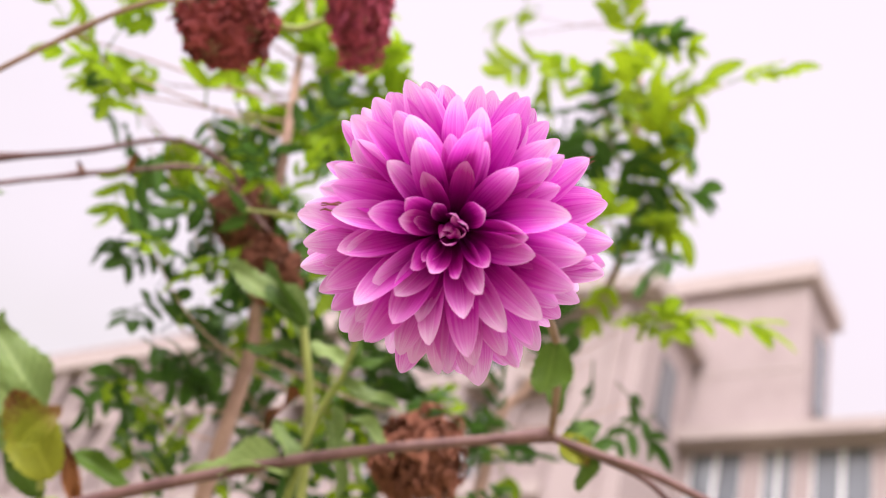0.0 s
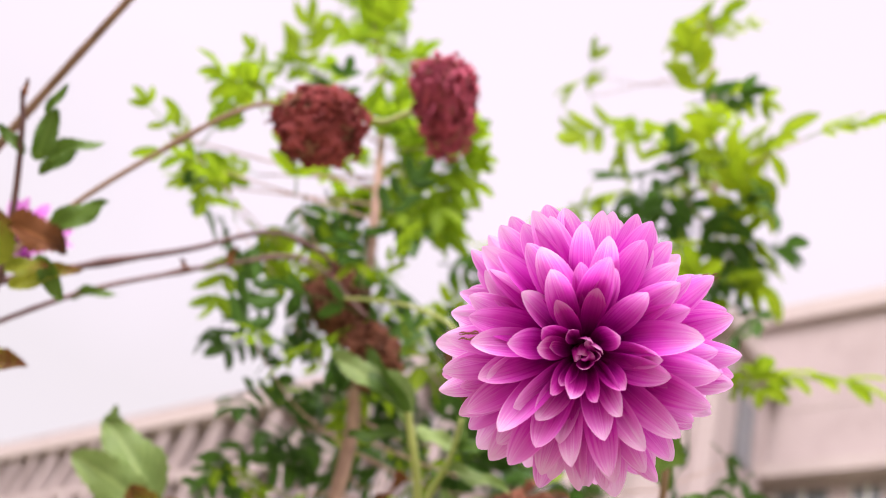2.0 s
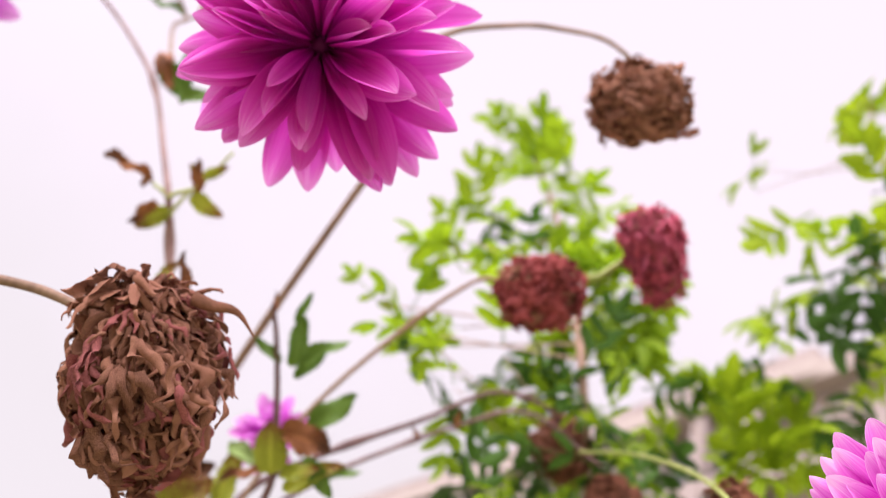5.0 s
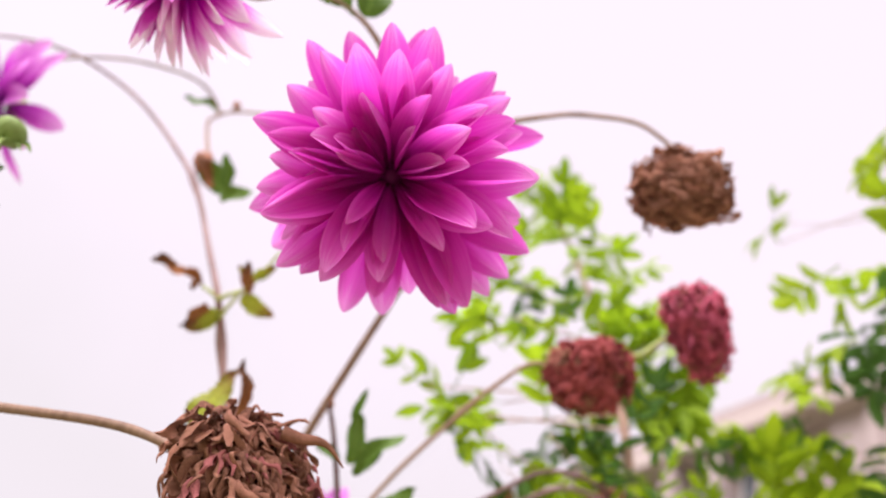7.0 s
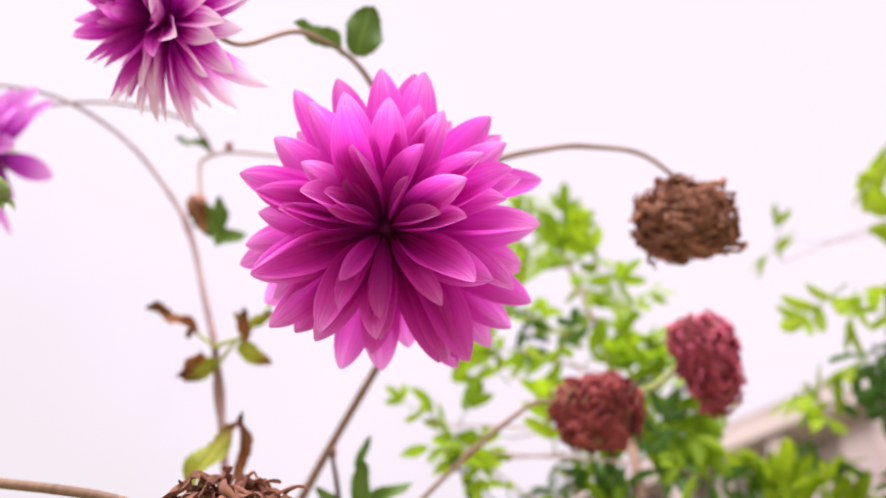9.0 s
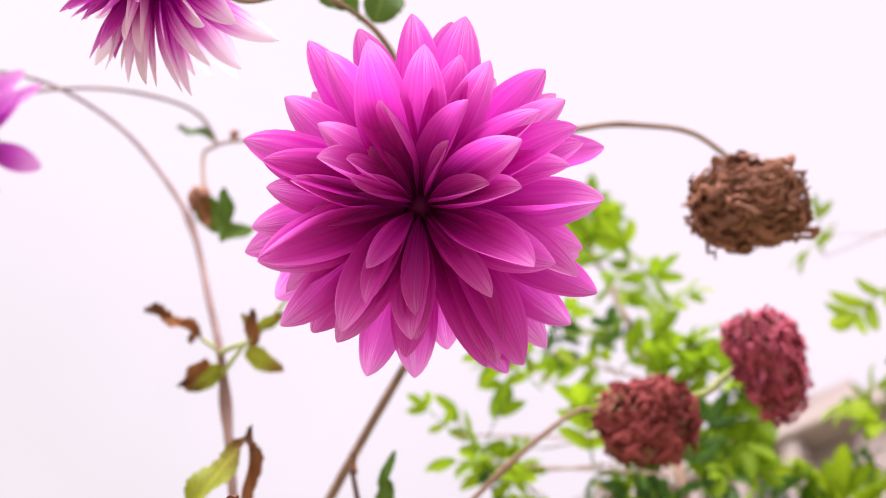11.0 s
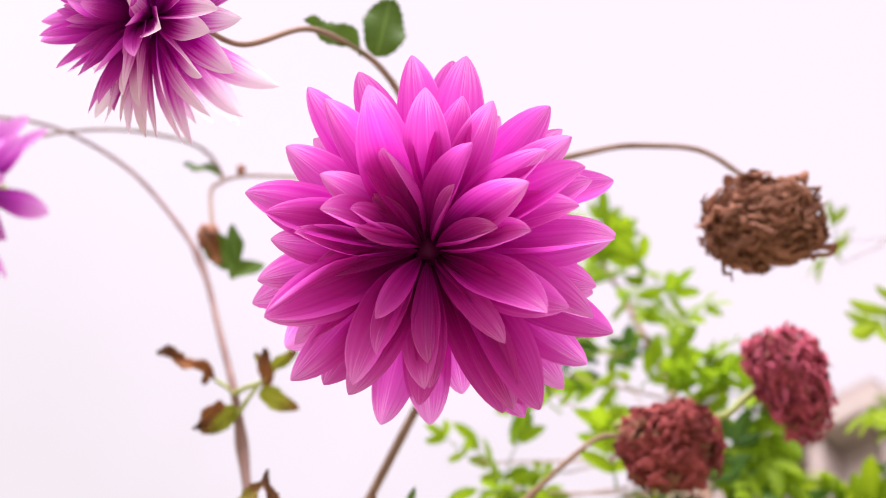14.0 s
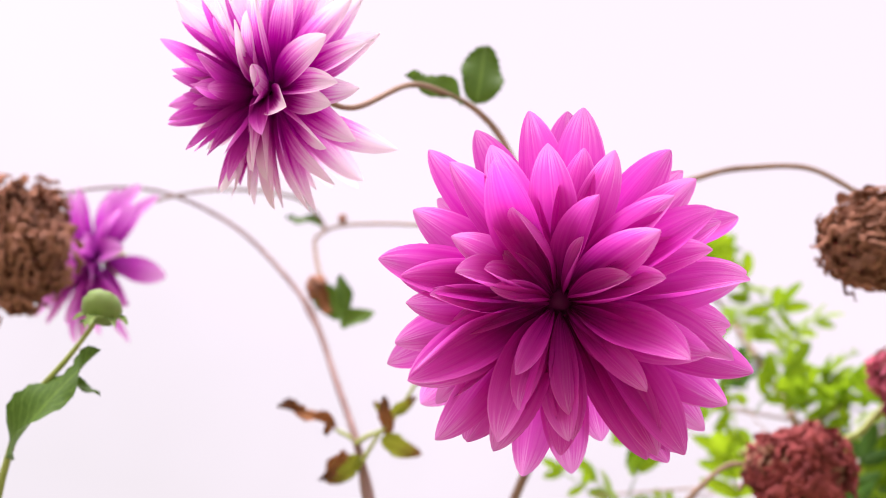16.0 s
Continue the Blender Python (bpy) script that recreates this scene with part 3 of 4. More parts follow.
def withered(name, label, centre, axis, radius, length, mat, seed, count=230, accent=None, bracts=7, piece=1.0):
    """A dead dahlia head: shrunken, rolled petals lying over one another along its axis, under a cap of dry bracts."""
    r = random.Random(seed)
    head = thing(name, label, "withered flower", centre, "withered dahlia heads")
    n = Vector(axis).normalized()
    ex = n.orthogonal().normalized()
    ey = n.cross(ex)
    # the core is coloured dark, as the shade seen between the rolled petals
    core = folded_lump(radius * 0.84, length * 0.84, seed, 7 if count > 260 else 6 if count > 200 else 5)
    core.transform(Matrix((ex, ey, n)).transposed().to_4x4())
    part("withered_heart", core, DRY_HOLLOW_SHADE, head)
    meshes = [ribbon_mesh("withered_petal", accent if accent and k > 11 else mat, seed * 7 + k) for k in range(14)]
    for i in range(count):
        t = 1 - 2 * (i + 0.5) / count
        a = i * 2.39996 + r.gauss(0, 0.3)
        s = math.sqrt(1 - t * t)
        rad = ex * math.cos(a) + ey * math.sin(a)
        out = rad * s + n * t
        along = n * s - rad * t
        deep = r.uniform(0.74, 1.0) * uneven(Vector((math.cos(a) * s, math.sin(a) * s, t)), seed)
        place = rad * s * radius * deep + n * t * length * deep
        side = out.cross(along)
        d = along + side * (r.gauss(0, 0.35) + 0.35 * noise.noise(out * 2.2 + Vector((seed, 0, 0)))) + out * r.gauss(0.05, 0.15)
        big = radius * piece * r.uniform(0.42, 0.85)
        up = out + side * r.gauss(0, 0.5)
        hang("withered_petal", r.choice(meshes), head, basis(place - d.normalized() * big * 0.5, d, up, big * r.uniform(0.9, 1.5), big, big))
    # the calyx has dried to a few bracts round the stalk
    for i in range(bracts):
        a = 2 * math.pi * (i + r.uniform(-0.3, 0.3)) / bracts
        rad = ex * math.cos(a) + ey * math.sin(a)
        big = radius * r.uniform(0.45, 0.85)
        d = rad + n * r.uniform(-0.25, 0.35)
        hang("dry_bract", meshes[r.randrange(8)], head, basis(-n * length * 0.86 + rad * radius * 0.12, d, -n, big * 1.6, big, big))
    return head


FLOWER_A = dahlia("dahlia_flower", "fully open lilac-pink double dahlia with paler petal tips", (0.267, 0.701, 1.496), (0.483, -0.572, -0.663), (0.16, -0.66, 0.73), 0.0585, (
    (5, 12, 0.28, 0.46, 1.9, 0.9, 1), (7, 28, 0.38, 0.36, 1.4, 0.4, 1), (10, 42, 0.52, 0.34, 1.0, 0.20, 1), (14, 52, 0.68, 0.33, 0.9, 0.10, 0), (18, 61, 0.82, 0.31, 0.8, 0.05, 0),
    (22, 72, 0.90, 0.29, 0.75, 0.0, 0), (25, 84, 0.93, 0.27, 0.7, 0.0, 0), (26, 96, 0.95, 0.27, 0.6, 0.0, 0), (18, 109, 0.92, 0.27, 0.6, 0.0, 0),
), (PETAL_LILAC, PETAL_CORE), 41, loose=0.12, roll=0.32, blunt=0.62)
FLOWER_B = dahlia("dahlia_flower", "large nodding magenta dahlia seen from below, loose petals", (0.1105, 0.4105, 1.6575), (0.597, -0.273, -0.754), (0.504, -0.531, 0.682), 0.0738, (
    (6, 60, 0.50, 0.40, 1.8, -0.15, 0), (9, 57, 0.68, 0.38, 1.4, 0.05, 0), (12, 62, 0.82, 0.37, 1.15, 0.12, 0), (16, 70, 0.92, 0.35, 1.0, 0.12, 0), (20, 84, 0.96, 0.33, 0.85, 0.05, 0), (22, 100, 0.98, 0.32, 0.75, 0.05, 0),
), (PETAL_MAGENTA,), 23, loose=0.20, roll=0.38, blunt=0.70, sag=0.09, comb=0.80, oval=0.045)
dahlia("dahlia_flower", "magenta dahlia with whitish outer petals, seen edge-on", (0.063, 0.262, 1.733), (-0.091, -0.736, -0.671), (0.56, -0.48, 0.68), 0.0570, (
    (8, 20, 0.56, 0.30, 1.2, 0.3, 0), (13, 36, 0.70, 0.28, 1.0, 0.1, 0), (18, 52, 0.82, 0.27, 0.8, 0.0, 0), (21, 68, 0.92, 0.27, 0.8, -0.1, 1), (20, 86, 0.98, 0.27, 0.7, -0.1, 1), (15, 104, 1.0, 0.28, 0.7, 0.1, 1), (9, 122, 1.0, 0.29, 0.7, 0.2, 1),
), (PETAL_ORCHID, PETAL_PALE), 18, loose=0.15, roll=0.35, blunt=0.78)
dahlia("dahlia_flower", "small violet dahlia turned away on an arching stem", (-0.368, 0.194, 1.917), (0.075, -0.862, -0.501), (0.56, -0.48, 0.68), 0.070, (
    (8, 22, 0.62, 0.36, 1.0, 0.2, 0), (12, 42, 0.80, 0.34, 0.8, 0.0, 0), (16, 62, 0.95, 0.32, 0.7, -0.1, 0), (17, 82, 1.0, 0.32, 0.7, -0.15, 0), (12, 100, 1.0, 0.32, 0.7, -0.1, 0),
), (PETAL_VIOLET,), 21, loose=0.17, roll=0.4, blunt=0.62)
dahlia("dahlia_flower", "half-hidden violet dahlia behind yellowing leaves", (-0.294, 0.646, 1.689), (0.55, -0.75, 0.1), (0.37, -0.61, 0.70), 0.040, (
    (5, 15, 0.70, 0.40, 1.0, 0.1, 0), (8, 38, 0.90, 0.38, 0.8, 0.0, 0), (10, 62, 1.0, 0.36, 0.7, -0.1, 0), (10, 85, 1.0, 0.36, 0.7, -0.1, 0),
), (PETAL_VIOLET,), 25, loose=0.2, roll=0.3, blunt=0.6)

# a few petal tips have dried
TIP_MESHES = [ribbon_mesh("dry_petal_tip", DRY_BROWN, 300 + k) for k in range(2)]
for mesh, place, along, up in (
    (0, (0.043, 0.005, 0.028), (0.872, 0.274, 0.535), (0.555, -0.554, -0.621)),
    (1, (-0.024, -0.032, -0.012), (-0.816, -0.506, -0.278), (0.555, -0.554, -0.621)),
):
    hang("dry_petal_tip", TIP_MESHES[mesh], FLOWER_A, basis(place, along, up, 0.005, 0.008, 0.005), "dried brown petal tip")

withered("withered_dahlia", "shrivelled dark red dahlia head among the sapling's leaves", (-0.077, 0.726, 1.827), (-0.75, -0.45, -0.48), 0.0305, 0.0350, DRY_RED, 31, 250, DRY_BROWN)
withered("withered_dahlia", "shrivelled mauve-red dahlia head, taller than wide", (-0.012, 0.786, 1.895), (-0.045, 0.626, -0.779), 0.0275, 0.043, DRY_MAUVE, 32, 250, DRY_ROSE)
withered("withered_dahlia", "dry brown dahlia head nodding from an arched stem", (0.081, 0.650, 1.892), (0.839, 0.543, 0.046), 0.0305, 0.037, DRY_BROWN, 33, 250)
LARGE_HEAD = withered("withered_dahlia", "large crumpled brown dahlia head with dried petals", (0.005, 0.449, 1.503), (-0.142, 0.603, -0.785), 0.0385, 0.052, DRY_BROWN, 34, 300, DRY_ROSE, 10, 0.85)
part("dry_bract", tube([(0.0337, -0.0103, 0.0342), (0.0386, -0.0014, 0.0340), (0.0438, 0.0057, 0.0353), (0.0461, 0.0119, 0.0340), (0.0464, 0.0220, 0.0286)], 0.0040, 0.0004, 7, 6, 3), DRY_BROWN, LARGE_HEAD, "long curled dry bract")
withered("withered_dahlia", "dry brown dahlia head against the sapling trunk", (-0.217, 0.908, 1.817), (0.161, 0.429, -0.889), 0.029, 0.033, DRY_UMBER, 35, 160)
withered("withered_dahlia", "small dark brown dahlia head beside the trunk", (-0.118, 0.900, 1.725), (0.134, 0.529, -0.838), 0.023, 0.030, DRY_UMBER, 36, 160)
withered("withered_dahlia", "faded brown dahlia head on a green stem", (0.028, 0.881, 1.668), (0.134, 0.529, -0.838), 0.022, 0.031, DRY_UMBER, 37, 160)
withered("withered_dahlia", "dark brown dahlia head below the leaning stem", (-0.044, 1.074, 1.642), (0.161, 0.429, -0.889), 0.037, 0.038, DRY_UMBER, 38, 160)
withered("withered_dahlia", "dry brown dahlia head beside the violet flower", (-0.299, 0.153, 1.847), (-0.266, 0.477, -0.838), 0.037, 0.050, DRY_BROWN, 39, 160)


# ---- dahlia stems and leaves ----
DRY_LEAF_SHAPES = ((0.24, 0.6, 0.3, 0.30, 0.12), (0.28, 0.8, 0.45, 0.36, 0.16), (0.21, 0.6, -0.3, 0.30, 0.14))
LEAVES = {k: [leaf_mesh("leaf", m, 5 * i + j, w, f, d, 0.22, 0.08) for i, (w, f, d) in enumerate(((0.24, 0.35, 0.15), (0.28, 0.6, 0.35), (0.21, 0.25, -0.1)))]
          for j, (k, m) in enumerate({"green": LEAF_DAHLIA, "pale": LEAF_PALE, "yellow": LEAF_YELLOW, "dry": LEAF_DRY}.items())}
LEAVES["dry"] = [leaf_mesh("leaf", LEAF_DRY, 90 + i, *shape) for i, shape in enumerate(DRY_LEAF_SHAPES)]


def add_leaf(owner, start, end, up, kind="green", shape=0, broad=1.0, label=""):
    a, b = Vector(start), Vector(end)
    size = (b - a).length
    return hang("leaf", LEAVES[kind][shape], owner, basis(a - owner.location, b - a, up, size * broad, size, size), label)


def stem(name, label, points, r0, r1, mat, seed=0, nodes=(), group="dahlia plants"):
    s = thing(name, label, "plant", points[0], group)
    o = Vector(points[0])
    part("stalk", tube([Vector(p) - o for p in points], r0 * 0.85, r1 * 0.85, 9, 8, seed, nodes), mat, s)
    return s

def plant_stems():
    # the leaning stem under the lilac flower, and the side shoot that runs on from its joint
    s = stem("dahlia_plant", "smooth purple-brown dahlia stem leaning across the bed", [(-0.350, 0.843, 0.000), (-0.350, 0.843, 0.800), (-0.340, 0.851, 1.422), (-0.276, 0.874, 1.458), (-0.198, 0.901, 1.504), (-0.125, 0.932, 1.542), (-0.027, 0.978, 1.588), (0.105, 1.040, 1.636)], 0.0075, 0.0048, STEM_PURPLE, 1, (0.995,))
    o = s.location
    part("side_shoot", tube([Vector(p) - o for p in ((0.101, 1.038, 1.635), (0.132, 1.069, 1.635), (0.165, 1.090, 1.631), (0.211, 1.131, 1.622))], 0.0036, 0.0034, 9, 8, 2), STEM_PURPLE, s)
    part("side_shoot", tube([Vector(p) - o for p in ((0.124, 1.073, 1.638), (0.157, 1.098, 1.631), (0.177, 1.119, 1.616))], 0.0024, 0.0024, 9, 8, 3), STEM_PURPLE, s)
    part("flower_stalk", tube([Vector(p) - o for p in ((0.105, 1.040, 1.636), (0.135, 0.989, 1.638), (0.181, 0.904, 1.616), (0.240, 0.770, 1.550), (0.257, 0.720, 1.514))], 0.0030, 0.0026, 9, 8, 4), STEM_TAN, s)
    add_leaf(s, (0.108, 1.045, 1.634), (0.131, 1.071, 1.633), (0.558, -0.815, -0.155), "yellow", 1, 1.5)
    add_leaf(s, (0.176, 0.915, 1.619), (0.153, 0.953, 1.597), (0.6, -0.6, -0.5), "green", 1, 1.25)
    add_leaf(s, (0.115, 1.026, 1.644), (0.120, 1.008, 1.692), (0.056, -0.735, -0.676), "green", 0, 1.0)
    add_leaf(s, (0.108, 1.056, 1.639), (0.118, 1.085, 1.678), (0.703, -0.690, -0.175), "green", 0, 1.2)
    add_leaf(s, (0.121, 1.068, 1.643), (0.119, 1.083, 1.612), (0.876, -0.381, -0.295), "green", 1, 1.3)
    add_leaf(s, (0.108, 1.052, 1.629), (0.130, 1.077, 1.643), (0.558, -0.7, -0.45), "pale", 1, 1.5)

    # the leafy young shoot beside the lilac flower
    s = stem("dahlia_plant", "fresh green dahlia shoot with curled leaves", [(-0.159, 1.074, 0.000), (-0.159, 1.074, 0.900), (-0.132, 1.052, 1.513), (-0.108, 1.028, 1.555), (-0.094, 1.002, 1.591), (-0.075, 0.959, 1.632), (-0.071, 0.927, 1.664), (-0.070, 0.917, 1.674)], 0.0065, 0.0035, STEM_GREEN, 5)
    o = s.location
    part("side_shoot", tube([Vector(p) - o for p in ((-0.088, 0.992, 1.549), (-0.055, 0.958, 1.608), (-0.032, 0.946, 1.640), (-0.019, 0.931, 1.665))], 0.0035, 0.002, 8, 8, 6), STEM_GREEN, s)
    add_leaf(s, (-0.069, 0.928, 1.665), (-0.100, 0.854, 1.704), (0.899, 0.351, -0.261), "pale", 1, 0.75)
    add_leaf(s, (-0.063, 0.916, 1.667), (-0.101, 0.864, 1.707), (0.108, -0.962, -0.252), "green", 1, 0.6)
    add_leaf(s, (-0.074, 0.934, 1.655), (-0.107, 0.898, 1.644), (0.391, -0.839, 0.378), "green", 0, 0.9)
    add_leaf(s, (-0.061, 0.926, 1.660), (-0.026, 0.949, 1.642), (0.725, -0.683, 0.090), "pale", 2, 1.1)
    add_leaf(s, (-0.032, 0.946, 1.640), (0.010, 0.943, 1.652), (0.423, -0.852, 0.309), "green", 0, 1.0)
    add_leaf(s, (-0.030, 0.947, 1.641), (-0.027, 0.942, 1.676), (0.986, 0.149, -0.081), "green", 2, 0.8)
    add_leaf(s, (-0.037, 0.950, 1.632), (0.012, 0.974, 1.626), (0.449, -0.859, 0.244), "pale", 0, 0.8)
    add_leaf(s, (-0.034, 0.972, 1.616), (0.003, 0.991, 1.603), (0.589, -0.679, 0.437), "pale", 1, 0.9)
    add_leaf(s, (-0.045, 0.958, 1.618), (-0.036, 1.002, 1.559), (0.997, -0.054, -0.055), "pale", 0, 0.7)
    add_leaf(s, (-0.050, 0.962, 1.610), (-0.041, 1.017, 1.583), (0.997, -0.054, -0.055), "pale", 2, 0.7)
    add_leaf(s, (-0.067, 0.963, 1.566), (-0.140, 0.917, 1.556), (0.446, -0.781, 0.437), "pale", 1, 0.85)
    add_leaf(s, (-0.068, 0.964, 1.564), (-0.075, 0.945, 1.603), (0.979, 0.010, -0.204), "pale", 1, 1.0)
    add_leaf(s, (-0.086, 0.961, 1.634), (-0.119, 0.953, 1.612), (0.313, -0.793, 0.524), "dry", 1, 0.7, "rust-brown dried leaf")
    add_leaf(s, (-0.087, 0.986, 1.556), (-0.055, 0.957, 1.610), (-0.154, -0.853, -0.499), "green", 1, 0.4)

    # yellowing plant low beside the bed
    s = stem("dahlia_plant", "low dahlia shoot with yellowing, spotted leaves", [(-0.364, 1.010, 0.000), (-0.364, 1.010, 0.900), (-0.342, 0.975, 1.478), (-0.298, 0.921, 1.522), (-0.272, 0.887, 1.549)], 0.006, 0.0035, STEM_GREEN, 8)
    add_leaf(s, (-0.264, 0.903, 1.527), (-0.279, 0.838, 1.572), (0.782, -0.503, -0.368), "yellow", 0, 1.5)
    add_leaf(s, (-0.290, 0.917, 1.520), (-0.323, 0.882, 1.549), (0.782, -0.503, -0.368), "green", 2, 1.4)
    add_leaf(s, (-0.275, 0.935, 1.530), (-0.257, 0.899, 1.551), (0.876, -0.381, -0.295), "dry", 1, 0.8)
    add_leaf(s, (-0.285, 0.919, 1.565), (-0.238, 0.948, 1.553), (0.533, -0.846, -0.027), "green", 1, 0.8)
    add_leaf(s, (-0.369, 0.883, 1.563), (-0.357, 0.823, 1.656), (0.955, -0.084, -0.284), "pale", 2, 0.7)
    add_leaf(s, (-0.302, 0.882, 1.578), (-0.328, 0.810, 1.641), (0.972, -0.095, -0.217), "pale", 1, 1.0)
    add_leaf(s, (-0.291, 0.871, 1.570), (-0.326, 0.797, 1.585), (0.736, -0.652, -0.182), "pale", 0, 1.2)
    add_leaf(s, (-0.299, 0.903, 1.563), (-0.338, 0.819, 1.541), (0.677, -0.726, 0.119), "pale", 0, 0.9)
    add_leaf(s, (-0.271, 0.864, 1.538), (-0.244, 0.861, 1.566), (0.801, -0.555, -0.225), "yellow", 1, 1.6)

    # two long stems that end in withered heads by the sapling trunk
    s = stem("dahlia_plant", "long thin purple-brown stem bowed towards the sapling", [(-0.353, 0.598, 0.000), (-0.353, 0.598, 0.900), (-0.324, 0.605, 1.467), (-0.297, 0.612, 1.516), (-0.285, 0.625, 1.575), (-0.279, 0.646, 1.635), (-0.274, 0.698, 1.701), (-0.245, 0.755, 1.762), (-0.205, 0.800, 1.813), (-0.187, 0.851, 1.825), (-0.184, 0.871, 1.815)], 0.0048, 0.0023, STEM_PURPLE, 11, (0.62, 0.86))
    s = stem("dahlia_plant", "long thin dark stem with dry bracts", [(-0.460, 0.640, 0.000), (-0.460, 0.640, 0.900), (-0.397, 0.647, 1.515), (-0.369, 0.656, 1.564), (-0.345, 0.667, 1.609), (-0.303, 0.714, 1.689), (-0.280, 0.763, 1.748), (-0.256, 0.801, 1.788), (-0.212, 0.851, 1.826), (-0.142, 0.897, 1.772)], 0.0036, 0.0020, STEM_PURPLE, 12, (0.7, 0.84))
    add_leaf(s, (-0.256, 0.801, 1.788), (-0.243, 0.797, 1.804), (0.892, -0.087, -0.443), "dry", 1, 0.8)
    add_leaf(s, (-0.270, 0.777, 1.762), (-0.270, 0.765, 1.770), (0.892, -0.087, -0.443), "dry", 1, 0.8)
    add_leaf(s, (-0.308, 0.712, 1.685), (-0.279, 0.729, 1.703), (0.697, -0.709, -0.112), "green", 1, 0.7)
    # the stem of the two red heads
    s = stem("dahlia_plant", "slender purple stem running to the red withered heads", [(-0.393, 0.647, 0.000), (-0.393, 0.647, 0.900), (-0.340, 0.639, 1.524), (-0.287, 0.637, 1.592), (-0.253, 0.639, 1.666), (-0.222, 0.648, 1.719), (-0.176, 0.662, 1.770), (-0.133, 0.674, 1.806), (-0.111, 0.690, 1.830), (-0.097, 0.713, 1.830)], 0.0030, 0.0023, STEM_TAN, 13, (0.7,))
    o = s.location
    part("side_shoot", tube([Vector(p) - o for p in ((-0.102, 0.693, 1.837), (-0.088, 0.722, 1.862), (-0.067, 0.766, 1.872), (-0.051, 0.781, 1.893), (-0.035, 0.793, 1.916))], 0.0033, 0.0028, 8, 8, 14), STEM_GREEN, s)
    s = stem("dahlia_plant", "yellow-green stem of a withered head", [(-0.135, 0.860, 1.763), (-0.081, 0.873, 1.754), (-0.016, 0.864, 1.717), (0.031, 0.849, 1.678), (0.050, 0.848, 1.657)], 0.0019, 0.0021, STEM_GREEN, 15)

    # the stem of the nodding magenta flower, with the side shoots that rise behind it
    s = stem("dahlia_plant", "tall brown dahlia stem rising behind the magenta flower", [(-0.527, 0.650, 0.000), (-0.527, 0.650, 0.900), (-0.487, 0.638, 1.498), (-0.435, 0.623, 1.560), (-0.369, 0.603, 1.627), (-0.314, 0.589, 1.693), (-0.246, 0.576, 1.763), (-0.161, 0.563, 1.843), (-0.076, 0.550, 1.918), (0.008, 0.498, 1.808)], 0.0064, 0.0034, STEM_TAN, 16, (0.52,))
    o = s.location
    part("flower_stalk", tube([Vector(p) - o for p in ((0.005, 0.501, 1.816), (0.041, 0.464, 1.778), (0.072, 0.434, 1.721), (0.090, 0.419, 1.685))], 0.0042, 0.0035, 9, 8, 17), STEM_TAN, s)
    part("side_shoot", tube([Vector(p) - o for p in ((-0.080, 0.550, 1.914), (-0.057, 0.518, 1.872), (-0.015, 0.517, 1.910), (0.010, 0.564, 1.961), (0.025, 0.599, 1.984), (0.042, 0.636, 1.995), (0.048, 0.680, 1.993))], 0.0030, 0.0019, 8, 8, 18), STEM_TAN, s)
    part("side_shoot", tube([Vector(p) - o for p in ((-0.002, 0.500, 1.810), (-0.015, 0.457, 1.837), (-0.010, 0.417, 1.890), (-0.005, 0.389, 1.903), (0.007, 0.360, 1.886), (0.025, 0.332, 1.849), (0.035, 0.307, 1.792), (0.048, 0.282, 1.768))], 0.0026, 0.0015, 8, 8, 19), STEM_TAN, s)
    add_leaf(s, (0.002, 0.374, 1.895), (0.015, 0.332, 1.877), (0.964, -0.152, -0.218), "green", 0, 1.0)
    add_leaf(s, (-0.002, 0.383, 1.907), (0.019, 0.372, 1.943), (0.759, -0.029, -0.651), "green", 0, 1.9)
    return s


plant_stems()


